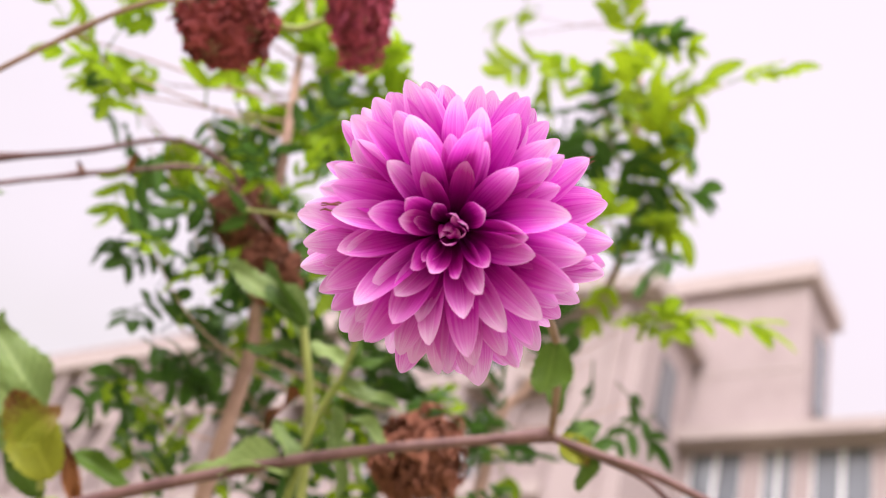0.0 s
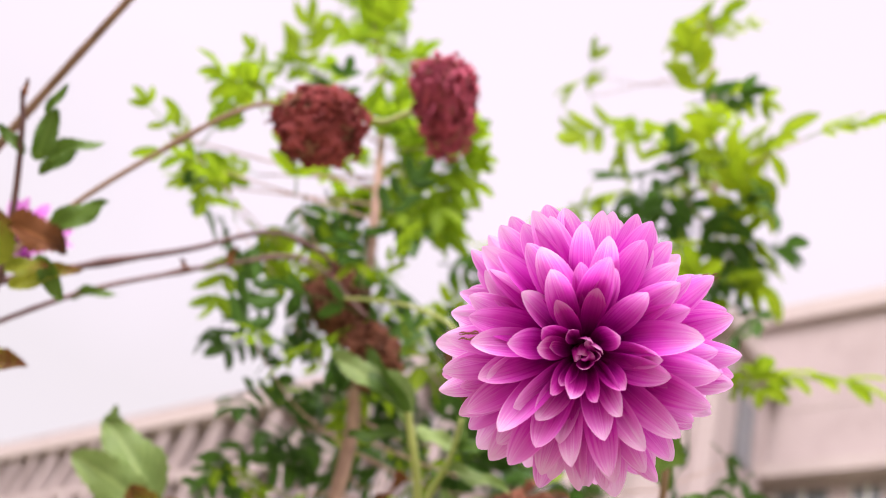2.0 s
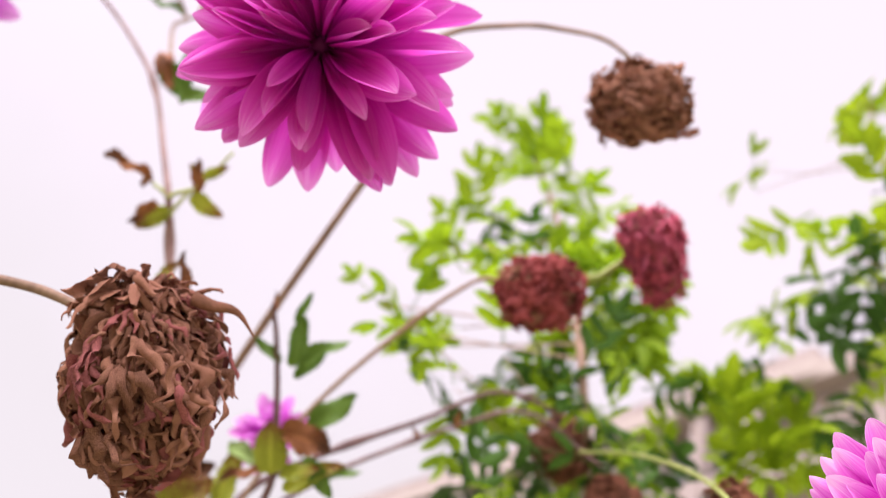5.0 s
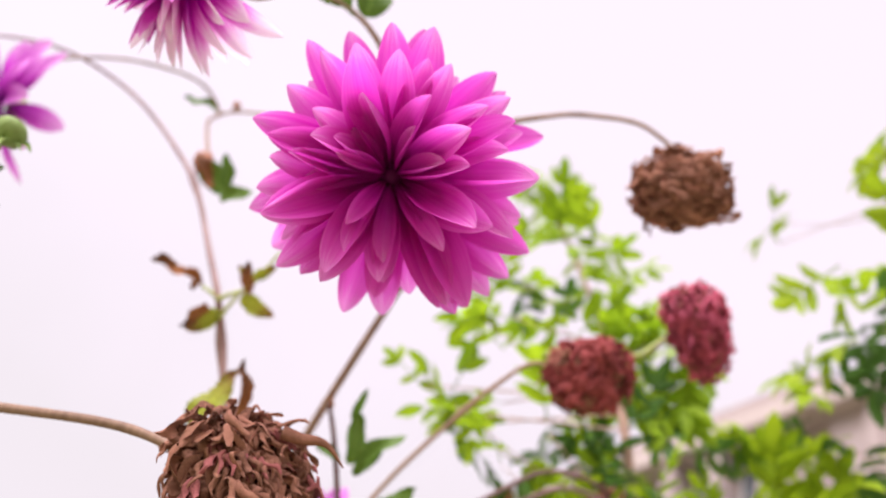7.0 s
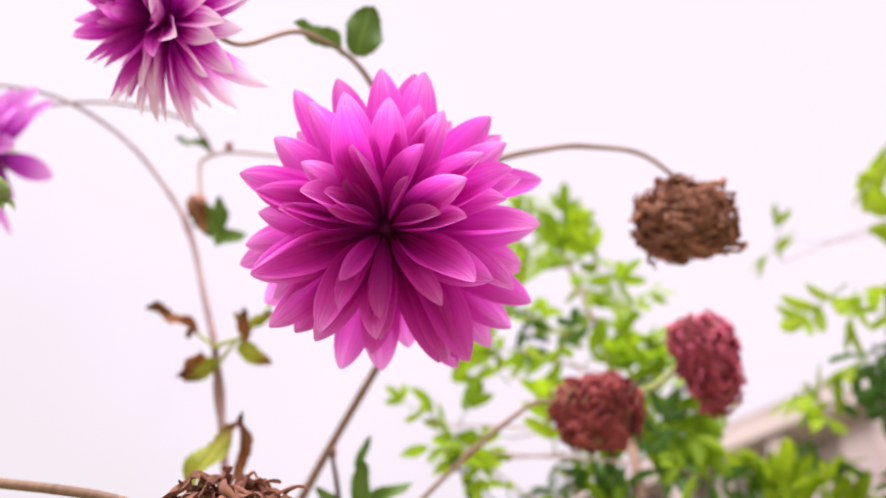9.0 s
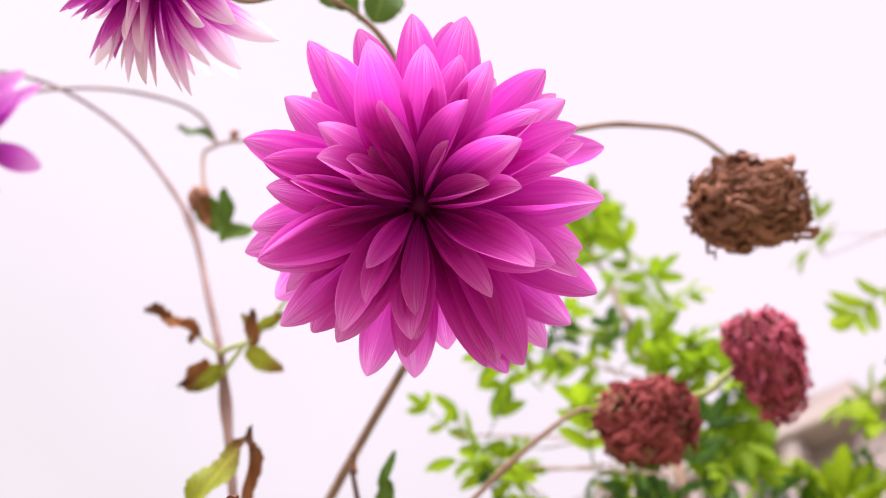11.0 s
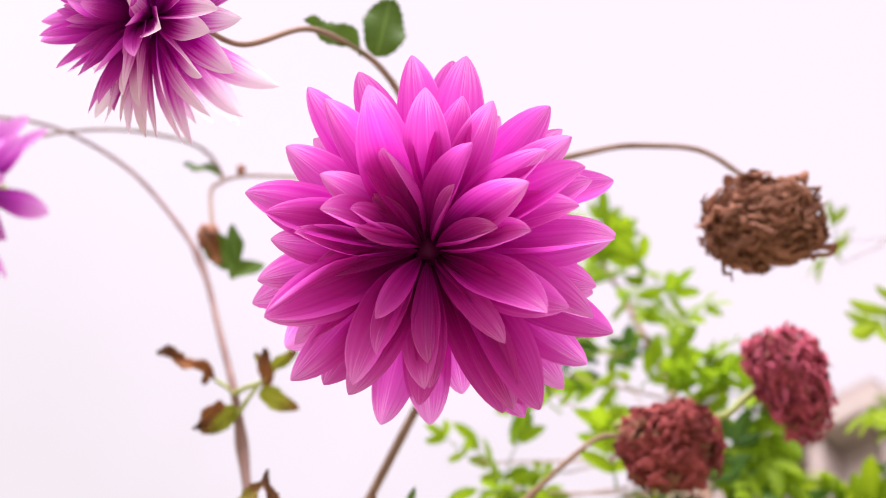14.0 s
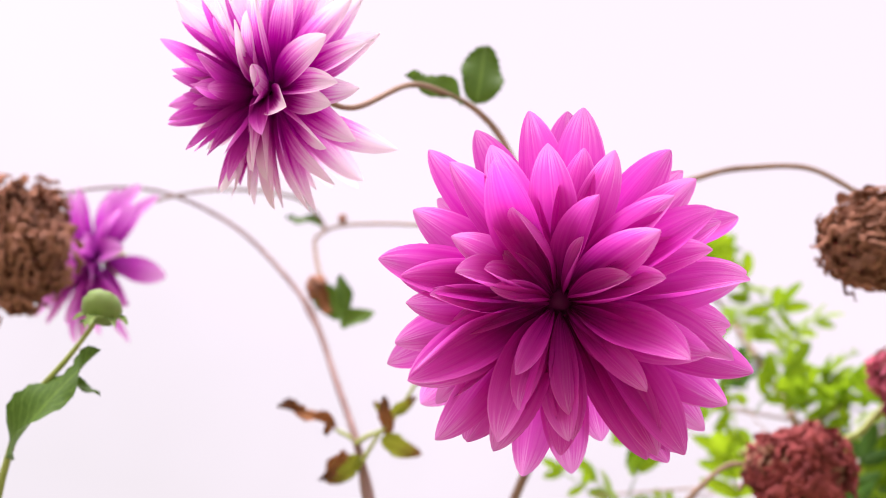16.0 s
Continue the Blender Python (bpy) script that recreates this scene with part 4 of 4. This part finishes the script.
def tall_stem():
    # the tall stem with two whorls of leaves and two arching flower stalks
    s = stem("dahlia_plant", "tall dusky-pink dahlia stem with withering leaf whorls", [(-0.409, 0.684, 0.000), (-0.409, 0.684, 0.900), (-0.377, 0.645, 1.496), (-0.340, 0.605, 1.559), (-0.304, 0.565, 1.623), (-0.267, 0.510, 1.697), (-0.266, 0.474, 1.763), (-0.252, 0.446, 1.796), (-0.277, 0.422, 1.854), (-0.305, 0.393, 1.921), (-0.329, 0.362, 1.969), (-0.357, 0.297, 2.022), (-0.367, 0.230, 2.031), (-0.353, 0.183, 1.996), (-0.312, 0.150, 1.922), (-0.294, 0.144, 1.880)], 0.0058, 0.0011, STEM_ROSE, 20, (0.405, 0.62))
    o = s.location
    part("flower_stalk", tube([Vector(p) - o for p in ((-0.315, 0.383, 1.976), (-0.341, 0.366, 2.042), (-0.348, 0.371, 2.071), (-0.343, 0.341, 2.085), (-0.335, 0.303, 2.065), (-0.348, 0.255, 2.043), (-0.349, 0.212, 1.992), (-0.341, 0.197, 1.942))], 0.0022, 0.0014, 8, 8, 21), STEM_TAN, s)
    part("side_shoot", tube([Vector(p) - o for p in ((-0.350, 0.371, 2.069), (-0.305, 0.382, 2.047), (-0.225, 0.404, 1.995), (-0.151, 0.419, 1.939))], 0.0018, 0.0014, 8, 8, 22), STEM_TAN, s)
    for c, k in (((-0.303, 0.377, 2.051), 0.0045), ((-0.306, 0.380, 1.961), 0.0105)):
        b = blob(k, (1, 1, 1.2), 0.3, 30, 3, 2)
        bmesh.ops.translate(b, verts=b.verts, vec=Vector(c) - o)
        part("dry_bud", b, DRY_BROWN, s, "small dry brown bud")
    for a, b, up, kind, shape, broad in (
        ((-0.347, 0.367, 2.073), (-0.358, 0.331, 2.072), (0.856, -0.503, 0.117), "green", 0, 0.9),
        ((-0.305, 0.381, 1.961), (-0.292, 0.412, 1.931), (0.642, -0.323, -0.696), "green", 0, 1.50),
        ((-0.276, 0.409, 1.925), (-0.266, 0.388, 1.951), (0.750, 0.250, -0.600), "green", 2, 1.30),
        ((-0.289, 0.409, 1.920), (-0.258, 0.420, 1.922), (0.300, -0.800, -0.500), "green", 1, 1.20),
        ((-0.297, 0.400, 1.931), (-0.308, 0.376, 1.961), (0.750, 0.250, -0.600), "dry", 2, 0.90),
        ((-0.259, 0.431, 1.801), (-0.281, 0.377, 1.820), (0.850, -0.400, -0.200), "dry", 1, 0.42),
        ((-0.258, 0.424, 1.806), (-0.268, 0.425, 1.796), (0.642, -0.323, -0.696), "dry", 1, 1.10),
        ((-0.251, 0.453, 1.784), (-0.268, 0.440, 1.760), (0.400, -0.300, -0.850), "yellow", 1, 1.25),
        ((-0.252, 0.438, 1.783), (-0.263, 0.437, 1.758), (0.750, 0.250, -0.600), "dry", 1, 1.00),
        ((-0.222, 0.461, 1.792), (-0.212, 0.446, 1.816), (0.642, -0.323, -0.696), "dry", 2, 1.15),
        ((-0.217, 0.456, 1.807), (-0.198, 0.464, 1.814), (0.400, -0.300, -0.850), "yellow", 1, 1.10),
        ((-0.220, 0.454, 1.805), (-0.223, 0.441, 1.815), (0.642, -0.323, -0.696), "yellow", 0, 1.10),
        ((-0.225, 0.458, 1.791), (-0.211, 0.481, 1.779), (0.300, -0.800, -0.500), "yellow", 1, 1.35),
        ((-0.197, 0.462, 1.643), (-0.171, 0.464, 1.694), (0.300, -0.800, -0.500), "yellow", 0, 1.25),
        ((-0.172, 0.492, 1.645), (-0.173, 0.465, 1.695), (0.750, 0.250, -0.600), "dry", 2, 0.50),
        ((-0.189, 0.481, 1.634), (-0.189, 0.463, 1.650), (0.642, -0.323, -0.696), "green", 1, 1.10),
    ):
        add_leaf(s, a, b, up, kind, shape, broad)
    # the pale leaf stalks of the lower whorl
    for line in (((-0.250, 0.446, 1.792), (-0.237, 0.450, 1.794), (-0.222, 0.457, 1.797), (-0.213, 0.460, 1.810), (-0.195, 0.462, 1.831)), ((-0.251, 0.449, 1.793), (-0.254, 0.442, 1.797), (-0.259, 0.430, 1.801)), ((-0.254, 0.456, 1.780), (-0.241, 0.455, 1.785), (-0.227, 0.455, 1.794))):
        part("leaf_stalk", tube([Vector(p) - o for p in line], 0.0022, 0.0014, 8, 6, 23), STEM_GREEN, s)
    # stalk of the large brown head
    stem("dahlia_plant", "tan stalk of the large withered head", [(-0.255, 0.204, 0.000), (-0.255, 0.204, 1.000), (-0.209, 0.234, 1.517), (-0.168, 0.268, 1.527), (-0.120, 0.302, 1.530), (-0.077, 0.336, 1.530), (-0.028, 0.381, 1.529), (0.006, 0.412, 1.517), (0.009, 0.427, 1.511)], 0.0042, 0.0028, STEM_TAN, 24)
    # the bud and its leaf
    s = stem("dahlia_plant", "green dahlia bud with a dark folded leaf", [(-0.263, 0.271, 0.000), (-0.263, 0.271, 1.000), (-0.231, 0.259, 1.562), (-0.196, 0.248, 1.599), (-0.173, 0.239, 1.624), (-0.148, 0.233, 1.649), (-0.124, 0.239, 1.671), (-0.110, 0.242, 1.684), (-0.101, 0.243, 1.691)], 0.0036, 0.0013, STEM_GREEN, 25)
    o = s.location
    b = blob(0.0105, (1.05, 1.05, 0.85), 0.12, 40, 5, 3)
    bmesh.ops.translate(b, verts=b.verts, vec=Vector((-0.098, 0.242, 1.695)) - o)
    part("bud", b, LEAF_PALE, s)
    c = Vector((-0.099, 0.243, 1.693))
    for k in range(8):
        a = 2 * math.pi * k / 8
        d = Vector((0.473, 0.855, 0.212)) * math.cos(a) + Vector((0.679, -0.201, -0.706)) * math.sin(a) - Vector((0.561, -0.478, 0.676)) * (0.1 + 0.2 * (k % 2))
        add_leaf(s, c - d * 0.002, c + d * (0.0125 + 0.004 * (k % 3)), (0.561, -0.478, 0.676), "pale" if k % 3 else "green", 0, 0.9)
    add_leaf(s, (-0.156, 0.237, 1.622), (-0.098, 0.243, 1.670), (0.299, -0.906, -0.300), "green", 0, 1.35)
    add_leaf(s, (-0.130, 0.244, 1.664), (-0.116, 0.263, 1.659), (0.820, -0.515, 0.248), "green", 0, 0.7)
    # leaves round the half-hidden violet flower
    s = stem("dahlia_plant", "short dahlia stalk with mixed green and rusty leaves", [(-0.366, 0.664, 0.000), (-0.366, 0.664, 0.900), (-0.324, 0.651, 1.518), (-0.276, 0.643, 1.572), (-0.235, 0.637, 1.617), (-0.212, 0.606, 1.661), (-0.195, 0.575, 1.700), (-0.185, 0.552, 1.725)], 0.0055, 0.002, STEM_PURPLE, 28)
    for a, b, up, kind, shape, broad in (
        ((-0.202, 0.619, 1.608), (-0.181, 0.593, 1.633), (0.821, -0.217, -0.529), "yellow", 0, 1.7),
        ((-0.187, 0.604, 1.633), (-0.168, 0.643, 1.641), (0.706, -0.676, -0.210), "dry", 1, 1.4),
        ((-0.197, 0.624, 1.609), (-0.168, 0.638, 1.617), (0.704, -0.687, -0.178), "yellow", 0, 1.2),
        ((-0.211, 0.618, 1.613), (-0.232, 0.589, 1.598), (0.622, -0.760, 0.190), "dry", 0, 0.8),
        ((-0.238, 0.618, 1.627), (-0.263, 0.595, 1.645), (0.867, -0.470, -0.168), "pale", 1, 0.9),
        ((-0.214, 0.641, 1.609), (-0.178, 0.654, 1.637), (0.708, -0.660, -0.250), "yellow", 1, 0.8),
        ((-0.215, 0.639, 1.664), (-0.177, 0.647, 1.697), (0.817, -0.576, -0.023), "green", 0, 1.2),
    ):
        add_leaf(s, a, b, up, kind, shape, broad)
    for a, b, up, kind, shape, broad in (
        ((-0.192, 0.593, 1.690), (-0.170, 0.577, 1.723), (0.966, -0.106, -0.236), "green", 0, 1.1),
        ((-0.187, 0.598, 1.692), (-0.155, 0.606, 1.720), (0.790, -0.603, 0.111), "green", 1, 0.8),
        ((-0.186, 0.556, 1.721), (-0.179, 0.549, 1.732), (0.966, -0.106, -0.236), "dry", 1, 0.6),
        ((-0.196, 0.585, 1.691), (-0.204, 0.558, 1.701), (0.871, -0.430, -0.238), "green", 0, 0.9),
        ((-0.201, 0.602, 1.689), (-0.175, 0.608, 1.711), (0.871, -0.430, -0.238), "green", 0, 0.9),
        ((-0.178, 0.574, 1.717), (-0.160, 0.569, 1.739), (0.871, -0.430, -0.238), "green", 0, 0.7),
        ((-0.194, 0.636, 1.633), (-0.190, 0.670, 1.614), (0.861, -0.333, -0.385), "green", 0, 1.0),
    ):
        add_leaf(s, a, b, up, kind, shape, broad)
    for a, b, up, kind, shape, broad in (
        ((-0.310, 0.615, 1.529), (-0.222, 0.678, 1.576), (0.748, -0.662, -0.039), "yellow", 0, 1.1),
        ((-0.347, 0.599, 1.557), (-0.290, 0.603, 1.612), (0.870, -0.384, -0.310), "yellow", 1, 1.3),
        ((-0.314, 0.634, 1.595), (-0.283, 0.619, 1.663), (0.915, -0.143, -0.377), "yellow", 0, 0.7),
        ((-0.350, 0.583, 1.591), (-0.299, 0.602, 1.631), (0.870, -0.384, -0.310), "dry", 1, 1.3),
        ((-0.321, 0.572, 1.669), (-0.286, 0.570, 1.706), (0.915, -0.143, -0.377), "green", 1, 0.9),
    ):
        add_leaf(s, a, b, up, kind, shape, broad)


tall_stem()

# ---- saplings behind the dahlias ----
def spray_mesh(name, mat, seed, leaflets=7, droop=0.2):
    """A feathered twig: leaflets in pairs along a thin stalk one unit long, and one at its tip."""
    r = random.Random(seed)
    bm = bmesh.new()
    uv = bm.loops.layers.uv.new("UVMap")
    spots = []
    pairs = (leaflets - 1) // 2
    for k in range(pairs):
        v = 0.28 + 0.55 * k / max(1, pairs - 1) if pairs > 1 else 0.5
        for s in (-1, 1):
            spots.append((v + r.uniform(-0.03, 0.03), s * radians(r.uniform(42, 66)), r.uniform(0.36, 0.48)))
    spots.append((0.86, r.uniform(-0.1, 0.1), 0.5))
    for v, a, size in spots:
        d = Vector((math.sin(a), math.cos(a), r.uniform(-0.45, 0.1))).normalized()
        x = d.cross(Vector((r.uniform(-0.4, 0.4), 0, 1))).normalized()
        z = x.cross(d)
        root = Vector((0, v, -droop * v * v))
        nx, ny = 4, 6
        grid = []
        for j in range(ny + 1):
            q = j / ny
            w = 0.28 * 1.7 * q ** 0.6 * (1 - q) ** 0.66 + 0.01
            grid.append([bm.verts.new(root + d * size * q + x * size * w * (2 * i / nx - 1) + z * size * (0.35 * abs(2 * i / nx - 1) * w - 0.22 * q * q)) for i in range(nx + 1)])
        for j in range(ny):
            for i in range(nx):
                f = bm.faces.new((grid[j][i], grid[j][i + 1], grid[j + 1][i + 1], grid[j + 1][i]))
                for lp, (p, q) in zip(f.loops, ((i, j), (i + 1, j), (i + 1, j + 1), (i, j + 1))):
                    lp[uv].uv = (p / nx, q / ny)
    for k in range(4):
        v0, v1 = k / 4 * 0.9, (k + 1) / 4 * 0.9
        ra = 0.014
        ring = [[bm.verts.new((ra * cx, v, -droop * v * v + ra * cz)) for cx, cz in ((1, 0), (0, 1), (-1, 0), (0, -1))] for v in (v0, v1)]
        for i in range(4):
            bm.faces.new((ring[0][i], ring[0][(i + 1) % 4], ring[1][(i + 1) % 4], ring[1][i]))
    return to_mesh(name, bm, mat)


SPRAYS_YOUNG_LIT = [spray_mesh("leaf_spray", LEAF_YOUNG_LIT, 50 + k, (7, 9, 7, 5)[k], (0.1, 0.3, 0.2, 0.4)[k]) for k in range(4)]
SPRAYS_LIME = [spray_mesh("leaf_spray", LEAF_LIME, 50 + k, (7, 9, 7, 5)[k], (0.1, 0.3, 0.2, 0.4)[k]) for k in range(4)]
SPRAYS_OLD_SHADED = [spray_mesh("leaf_spray", LEAF_OLD_SHADED, 60 + k, (7, 9, 7, 5)[k], (0.15, 0.35, 0.25, 0.45)[k]) for k in range(4)]


def sapling(label, line, radius, clumps, fronds, seed, bright, spray=0.067, thin=1.0):
    """A slender young tree. line: its trunk; clumps: (place, reach, sprays, share of young, lit-coloured leaves; the
    rest are mature and shade-coloured).
    """
    r = random.Random(seed)
    o = Vector(line[0])
    tree = thing("sapling", label, "tree", o, "garden saplings")
    part("trunk", tube([Vector(p) - o for p in line], radius, radius * 0.16, 9, 8, seed), BARK, tree)
    spine = [p - o for p in smooth_line(line, 12)]
    for place, reach, count, young in clumps:
        reach, count = reach * 0.95, math.ceil(count * thin)
        mid = Vector(place) - o
        low = [p for p in spine if p.z < mid.z - 0.03] or spine[:1]
        root = min(low, key=lambda p: (p - mid).length)
        part("limb", tube([root, root.lerp(mid, 0.5) + Vector((0, 0, -0.015)), mid], radius * 0.11, radius * 0.05, 7, 5, seed), BARK, tree)
        for _ in range(count):
            while True:
                q = Vector((r.uniform(-1, 1), r.uniform(-1, 1), r.uniform(-1, 1)))
                if q.length < 1:
                    break
            d = q.normalized() * 0.8 + Vector((r.gauss(0, 0.5), r.gauss(0, 0.5), r.gauss(0.1, 0.5)))
            size = spray * r.uniform(0.75, 1.3)
            kind = bright if r.random() < young else SPRAYS_OLD_SHADED
            hang("leaf_spray", r.choice(kind), tree, basis(mid + q * reach - d.normalized() * size * 0.5, d, Vector((r.gauss(0, 0.4), r.gauss(0, 0.4), 1)), size, size, size))
    for a, b, kind in fronds:
        a, b = Vector(a) - o, Vector(b) - o
        size = (b - a).length
        root = min(spine, key=lambda p: (p - a).length)
        part("limb", tube([root, root.lerp(a, 0.5), a], radius * 0.14, radius * 0.08, 7, 5, seed), BARK, tree)
        hang("leaf_spray", kind, tree, basis(a, b - a, Vector((-0.4, -0.6, 0.7)), size, size, size))
    return tree


MAIN_CROWN = (
    ((-0.419, 0.860, 2.430), 0.04, 7, 1.0), ((-0.362, 0.898, 2.327), 0.06, 9, 0.9), ((-0.298, 0.918, 2.214), 0.07, 10, 0.8),
    ((-0.373, 0.835, 2.193), 0.05, 6, 0.8), ((-0.285, 0.733, 2.008), 0.03, 3, 0.8), ((-0.172, 0.948, 2.049), 0.06, 9, 0.9),
    ((-0.206, 0.923, 2.031), 0.09, 12, 0.9), ((-0.253, 0.826, 2.047), 0.06, 7, 0.6), ((-0.283, 0.727, 1.879), 0.035, 3, 0.7),
    ((-0.262, 0.840, 1.908), 0.07, 5, 0.6), ((-0.315, 0.756, 1.893), 0.04, 3, 0.8),
)
MAIN_MIDDLE = (
    ((-0.283, 0.805, 1.850), 0.05, 5, 0.3), ((-0.244, 0.904, 1.937), 0.08, 7, 0.5), ((-0.205, 0.952, 1.999), 0.045, 4, 0.95),
    ((-0.199, 0.933, 2.091), 0.07, 9, 0.9), ((-0.273, 0.889, 1.812), 0.07, 8, 0.2), ((-0.261, 0.968, 1.892), 0.075, 8, 0.3),
    ((-0.260, 0.860, 1.752), 0.03, 3, 0.1), ((-0.327, 0.949, 1.753), 0.06, 7, 0.15), ((-0.339, 1.053, 1.831), 0.09, 10, 0.25),
    ((-0.342, 0.944, 1.673), 0.03, 3, 0.4), ((-0.359, 1.029, 1.722), 0.06, 8, 0.1),
)
MAIN_LOW = (
    ((-0.275, 1.099, 1.875), 0.09, 13, 0.2), ((-0.245, 1.177, 1.832), 0.09, 14, 0.1), ((-0.319, 1.143, 1.768), 0.09, 14, 0.1),
    ((-0.203, 1.226, 1.785), 0.08, 12, 0.15), ((-0.140, 1.264, 1.806), 0.06, 8, 0.1), ((-0.289, 1.202, 1.701), 0.08, 12, 0.2),
    ((-0.369, 1.143, 1.682), 0.07, 8, 0.3), ((-0.373, 1.029, 1.639), 0.05, 5, 0.5), ((-0.132, 1.257, 1.722), 0.06, 8, 0.2),
    ((-0.177, 0.923, 1.783), 0.05, 7, 0.4), ((-0.175, 0.894, 1.839), 0.05, 6, 0.5),
)
sapling("slender sapling with feathered bright and dark green leaves", [(-0.44, 1.26, 0.0), (-0.43, 1.25, 1.0), (-0.247, 1.028, 1.641), (-0.225, 0.970, 1.783), (-0.223, 0.893, 1.993), (-0.338, 0.901, 2.253), (-0.414, 0.849, 2.442)], 0.0108, MAIN_CROWN + MAIN_MIDDLE + MAIN_LOW, (
    ((-0.322, 0.783, 1.905), (-0.334, 0.738, 1.892), SPRAYS_YOUNG_LIT[1]), ((-0.318, 0.812, 1.952), (-0.337, 0.769, 1.946), SPRAYS_YOUNG_LIT[0]), ((-0.289, 0.776, 2.044), (-0.304, 0.705, 2.008), SPRAYS_YOUNG_LIT[1]),
    ((-0.327, 0.711, 1.912), (-0.335, 0.671, 1.931), SPRAYS_YOUNG_LIT[3]), ((-0.274, 0.745, 1.875), (-0.309, 0.697, 1.871), SPRAYS_YOUNG_LIT[0]), ((-0.413, 0.874, 2.428), (-0.429, 0.816, 2.449), SPRAYS_YOUNG_LIT[2]),
), 71, SPRAYS_YOUNG_LIT)
SECOND_CROWN = (
    ((-0.069, 1.117, 2.253), 0.045, 5, 0.8), ((0.011, 1.163, 2.311), 0.055, 7, 0.95), ((0.033, 1.198, 2.229), 0.08, 9, 0.95),
    ((-0.027, 1.167, 2.204), 0.06, 6, 0.7), ((-0.020, 1.220, 2.163), 0.08, 8, 0.5), ((0.021, 1.248, 2.148), 0.045, 6, 0.65),
    ((0.015, 1.302, 2.093), 0.040, 5, 0.65), ((0.053, 1.186, 2.230), 0.045, 5, 0.95),
)
SECOND_MIDDLE = (
    ((0.048, 1.223, 2.165), 0.040, 4, 0.5), ((0.034, 1.271, 2.025), 0.035, 5, 0.3), ((-0.021, 1.290, 2.043), 0.07, 9, 0.4),
    ((-0.009, 1.331, 2.003), 0.05, 6, 0.7), ((-0.049, 1.306, 1.921), 0.05, 5, 0.1),
    ((-0.006, 1.350, 1.892), 0.035, 3, 0.1), ((-0.028, 1.176, 2.535), 0.03, 3, 1.0),
)
SECOND_LOW = (
    ((-0.211, 1.149, 2.491), 0.03, 2, 1.00),
    ((-0.114, 1.189, 2.221), 0.06, 4, 0.5), ((-0.067, 1.261, 2.153), 0.09, 10, 0.90), ((-0.137, 1.225, 2.080), 0.09, 11, 0.95),
    ((-0.200, 1.161, 1.972), 0.07, 8, 0.95), ((-0.216, 1.131, 2.025), 0.04, 3, 0.6),
)
SECOND_FOOT = (
    ((-0.162, 1.196, 2.104), 0.07, 8, 0.80), ((-0.160, 1.150, 2.071), 0.05, 4, 0.4), ((-0.238, 1.066, 2.013), 0.02, 2, 0.2),
    ((-0.127, 1.180, 2.155), 0.06, 8, 0.80), ((-0.082, 1.211, 2.249), 0.06, 8, 0.80), ((-0.215, 1.138, 1.970), 0.05, 5, 0.95),
    ((-0.261, 1.057, 1.915), 0.04, 3, 0.8), ((-0.165, 1.226, 1.971), 0.07, 8, 0.95),
)
sapling("second sapling with yellow-green leaves and a bare top twig", [(-0.129, 1.378, 0.0), (-0.129, 1.378, 1.0), (-0.159, 1.318, 1.766), (-0.150, 1.340, 1.915), (-0.092, 1.355, 2.035), (-0.028, 1.298, 2.129), (0.004, 1.207, 2.238), (-0.031, 1.224, 2.446), (-0.024, 1.164, 2.575)], 0.009, SECOND_CROWN + SECOND_MIDDLE + SECOND_LOW + SECOND_FOOT, (
    ((0.051, 1.268, 1.942), (0.154, 1.313, 1.961), SPRAYS_LIME[0]), ((0.135, 1.173, 2.203), (0.203, 1.179, 2.237), SPRAYS_LIME[1]), ((-0.215, 1.177, 2.468), (-0.205, 1.126, 2.511), SPRAYS_LIME[3]), ((-0.033, 1.201, 2.541), (0.025, 1.206, 2.569), SPRAYS_LIME[0]),
), 72, SPRAYS_LIME, 0.086, 0.38)
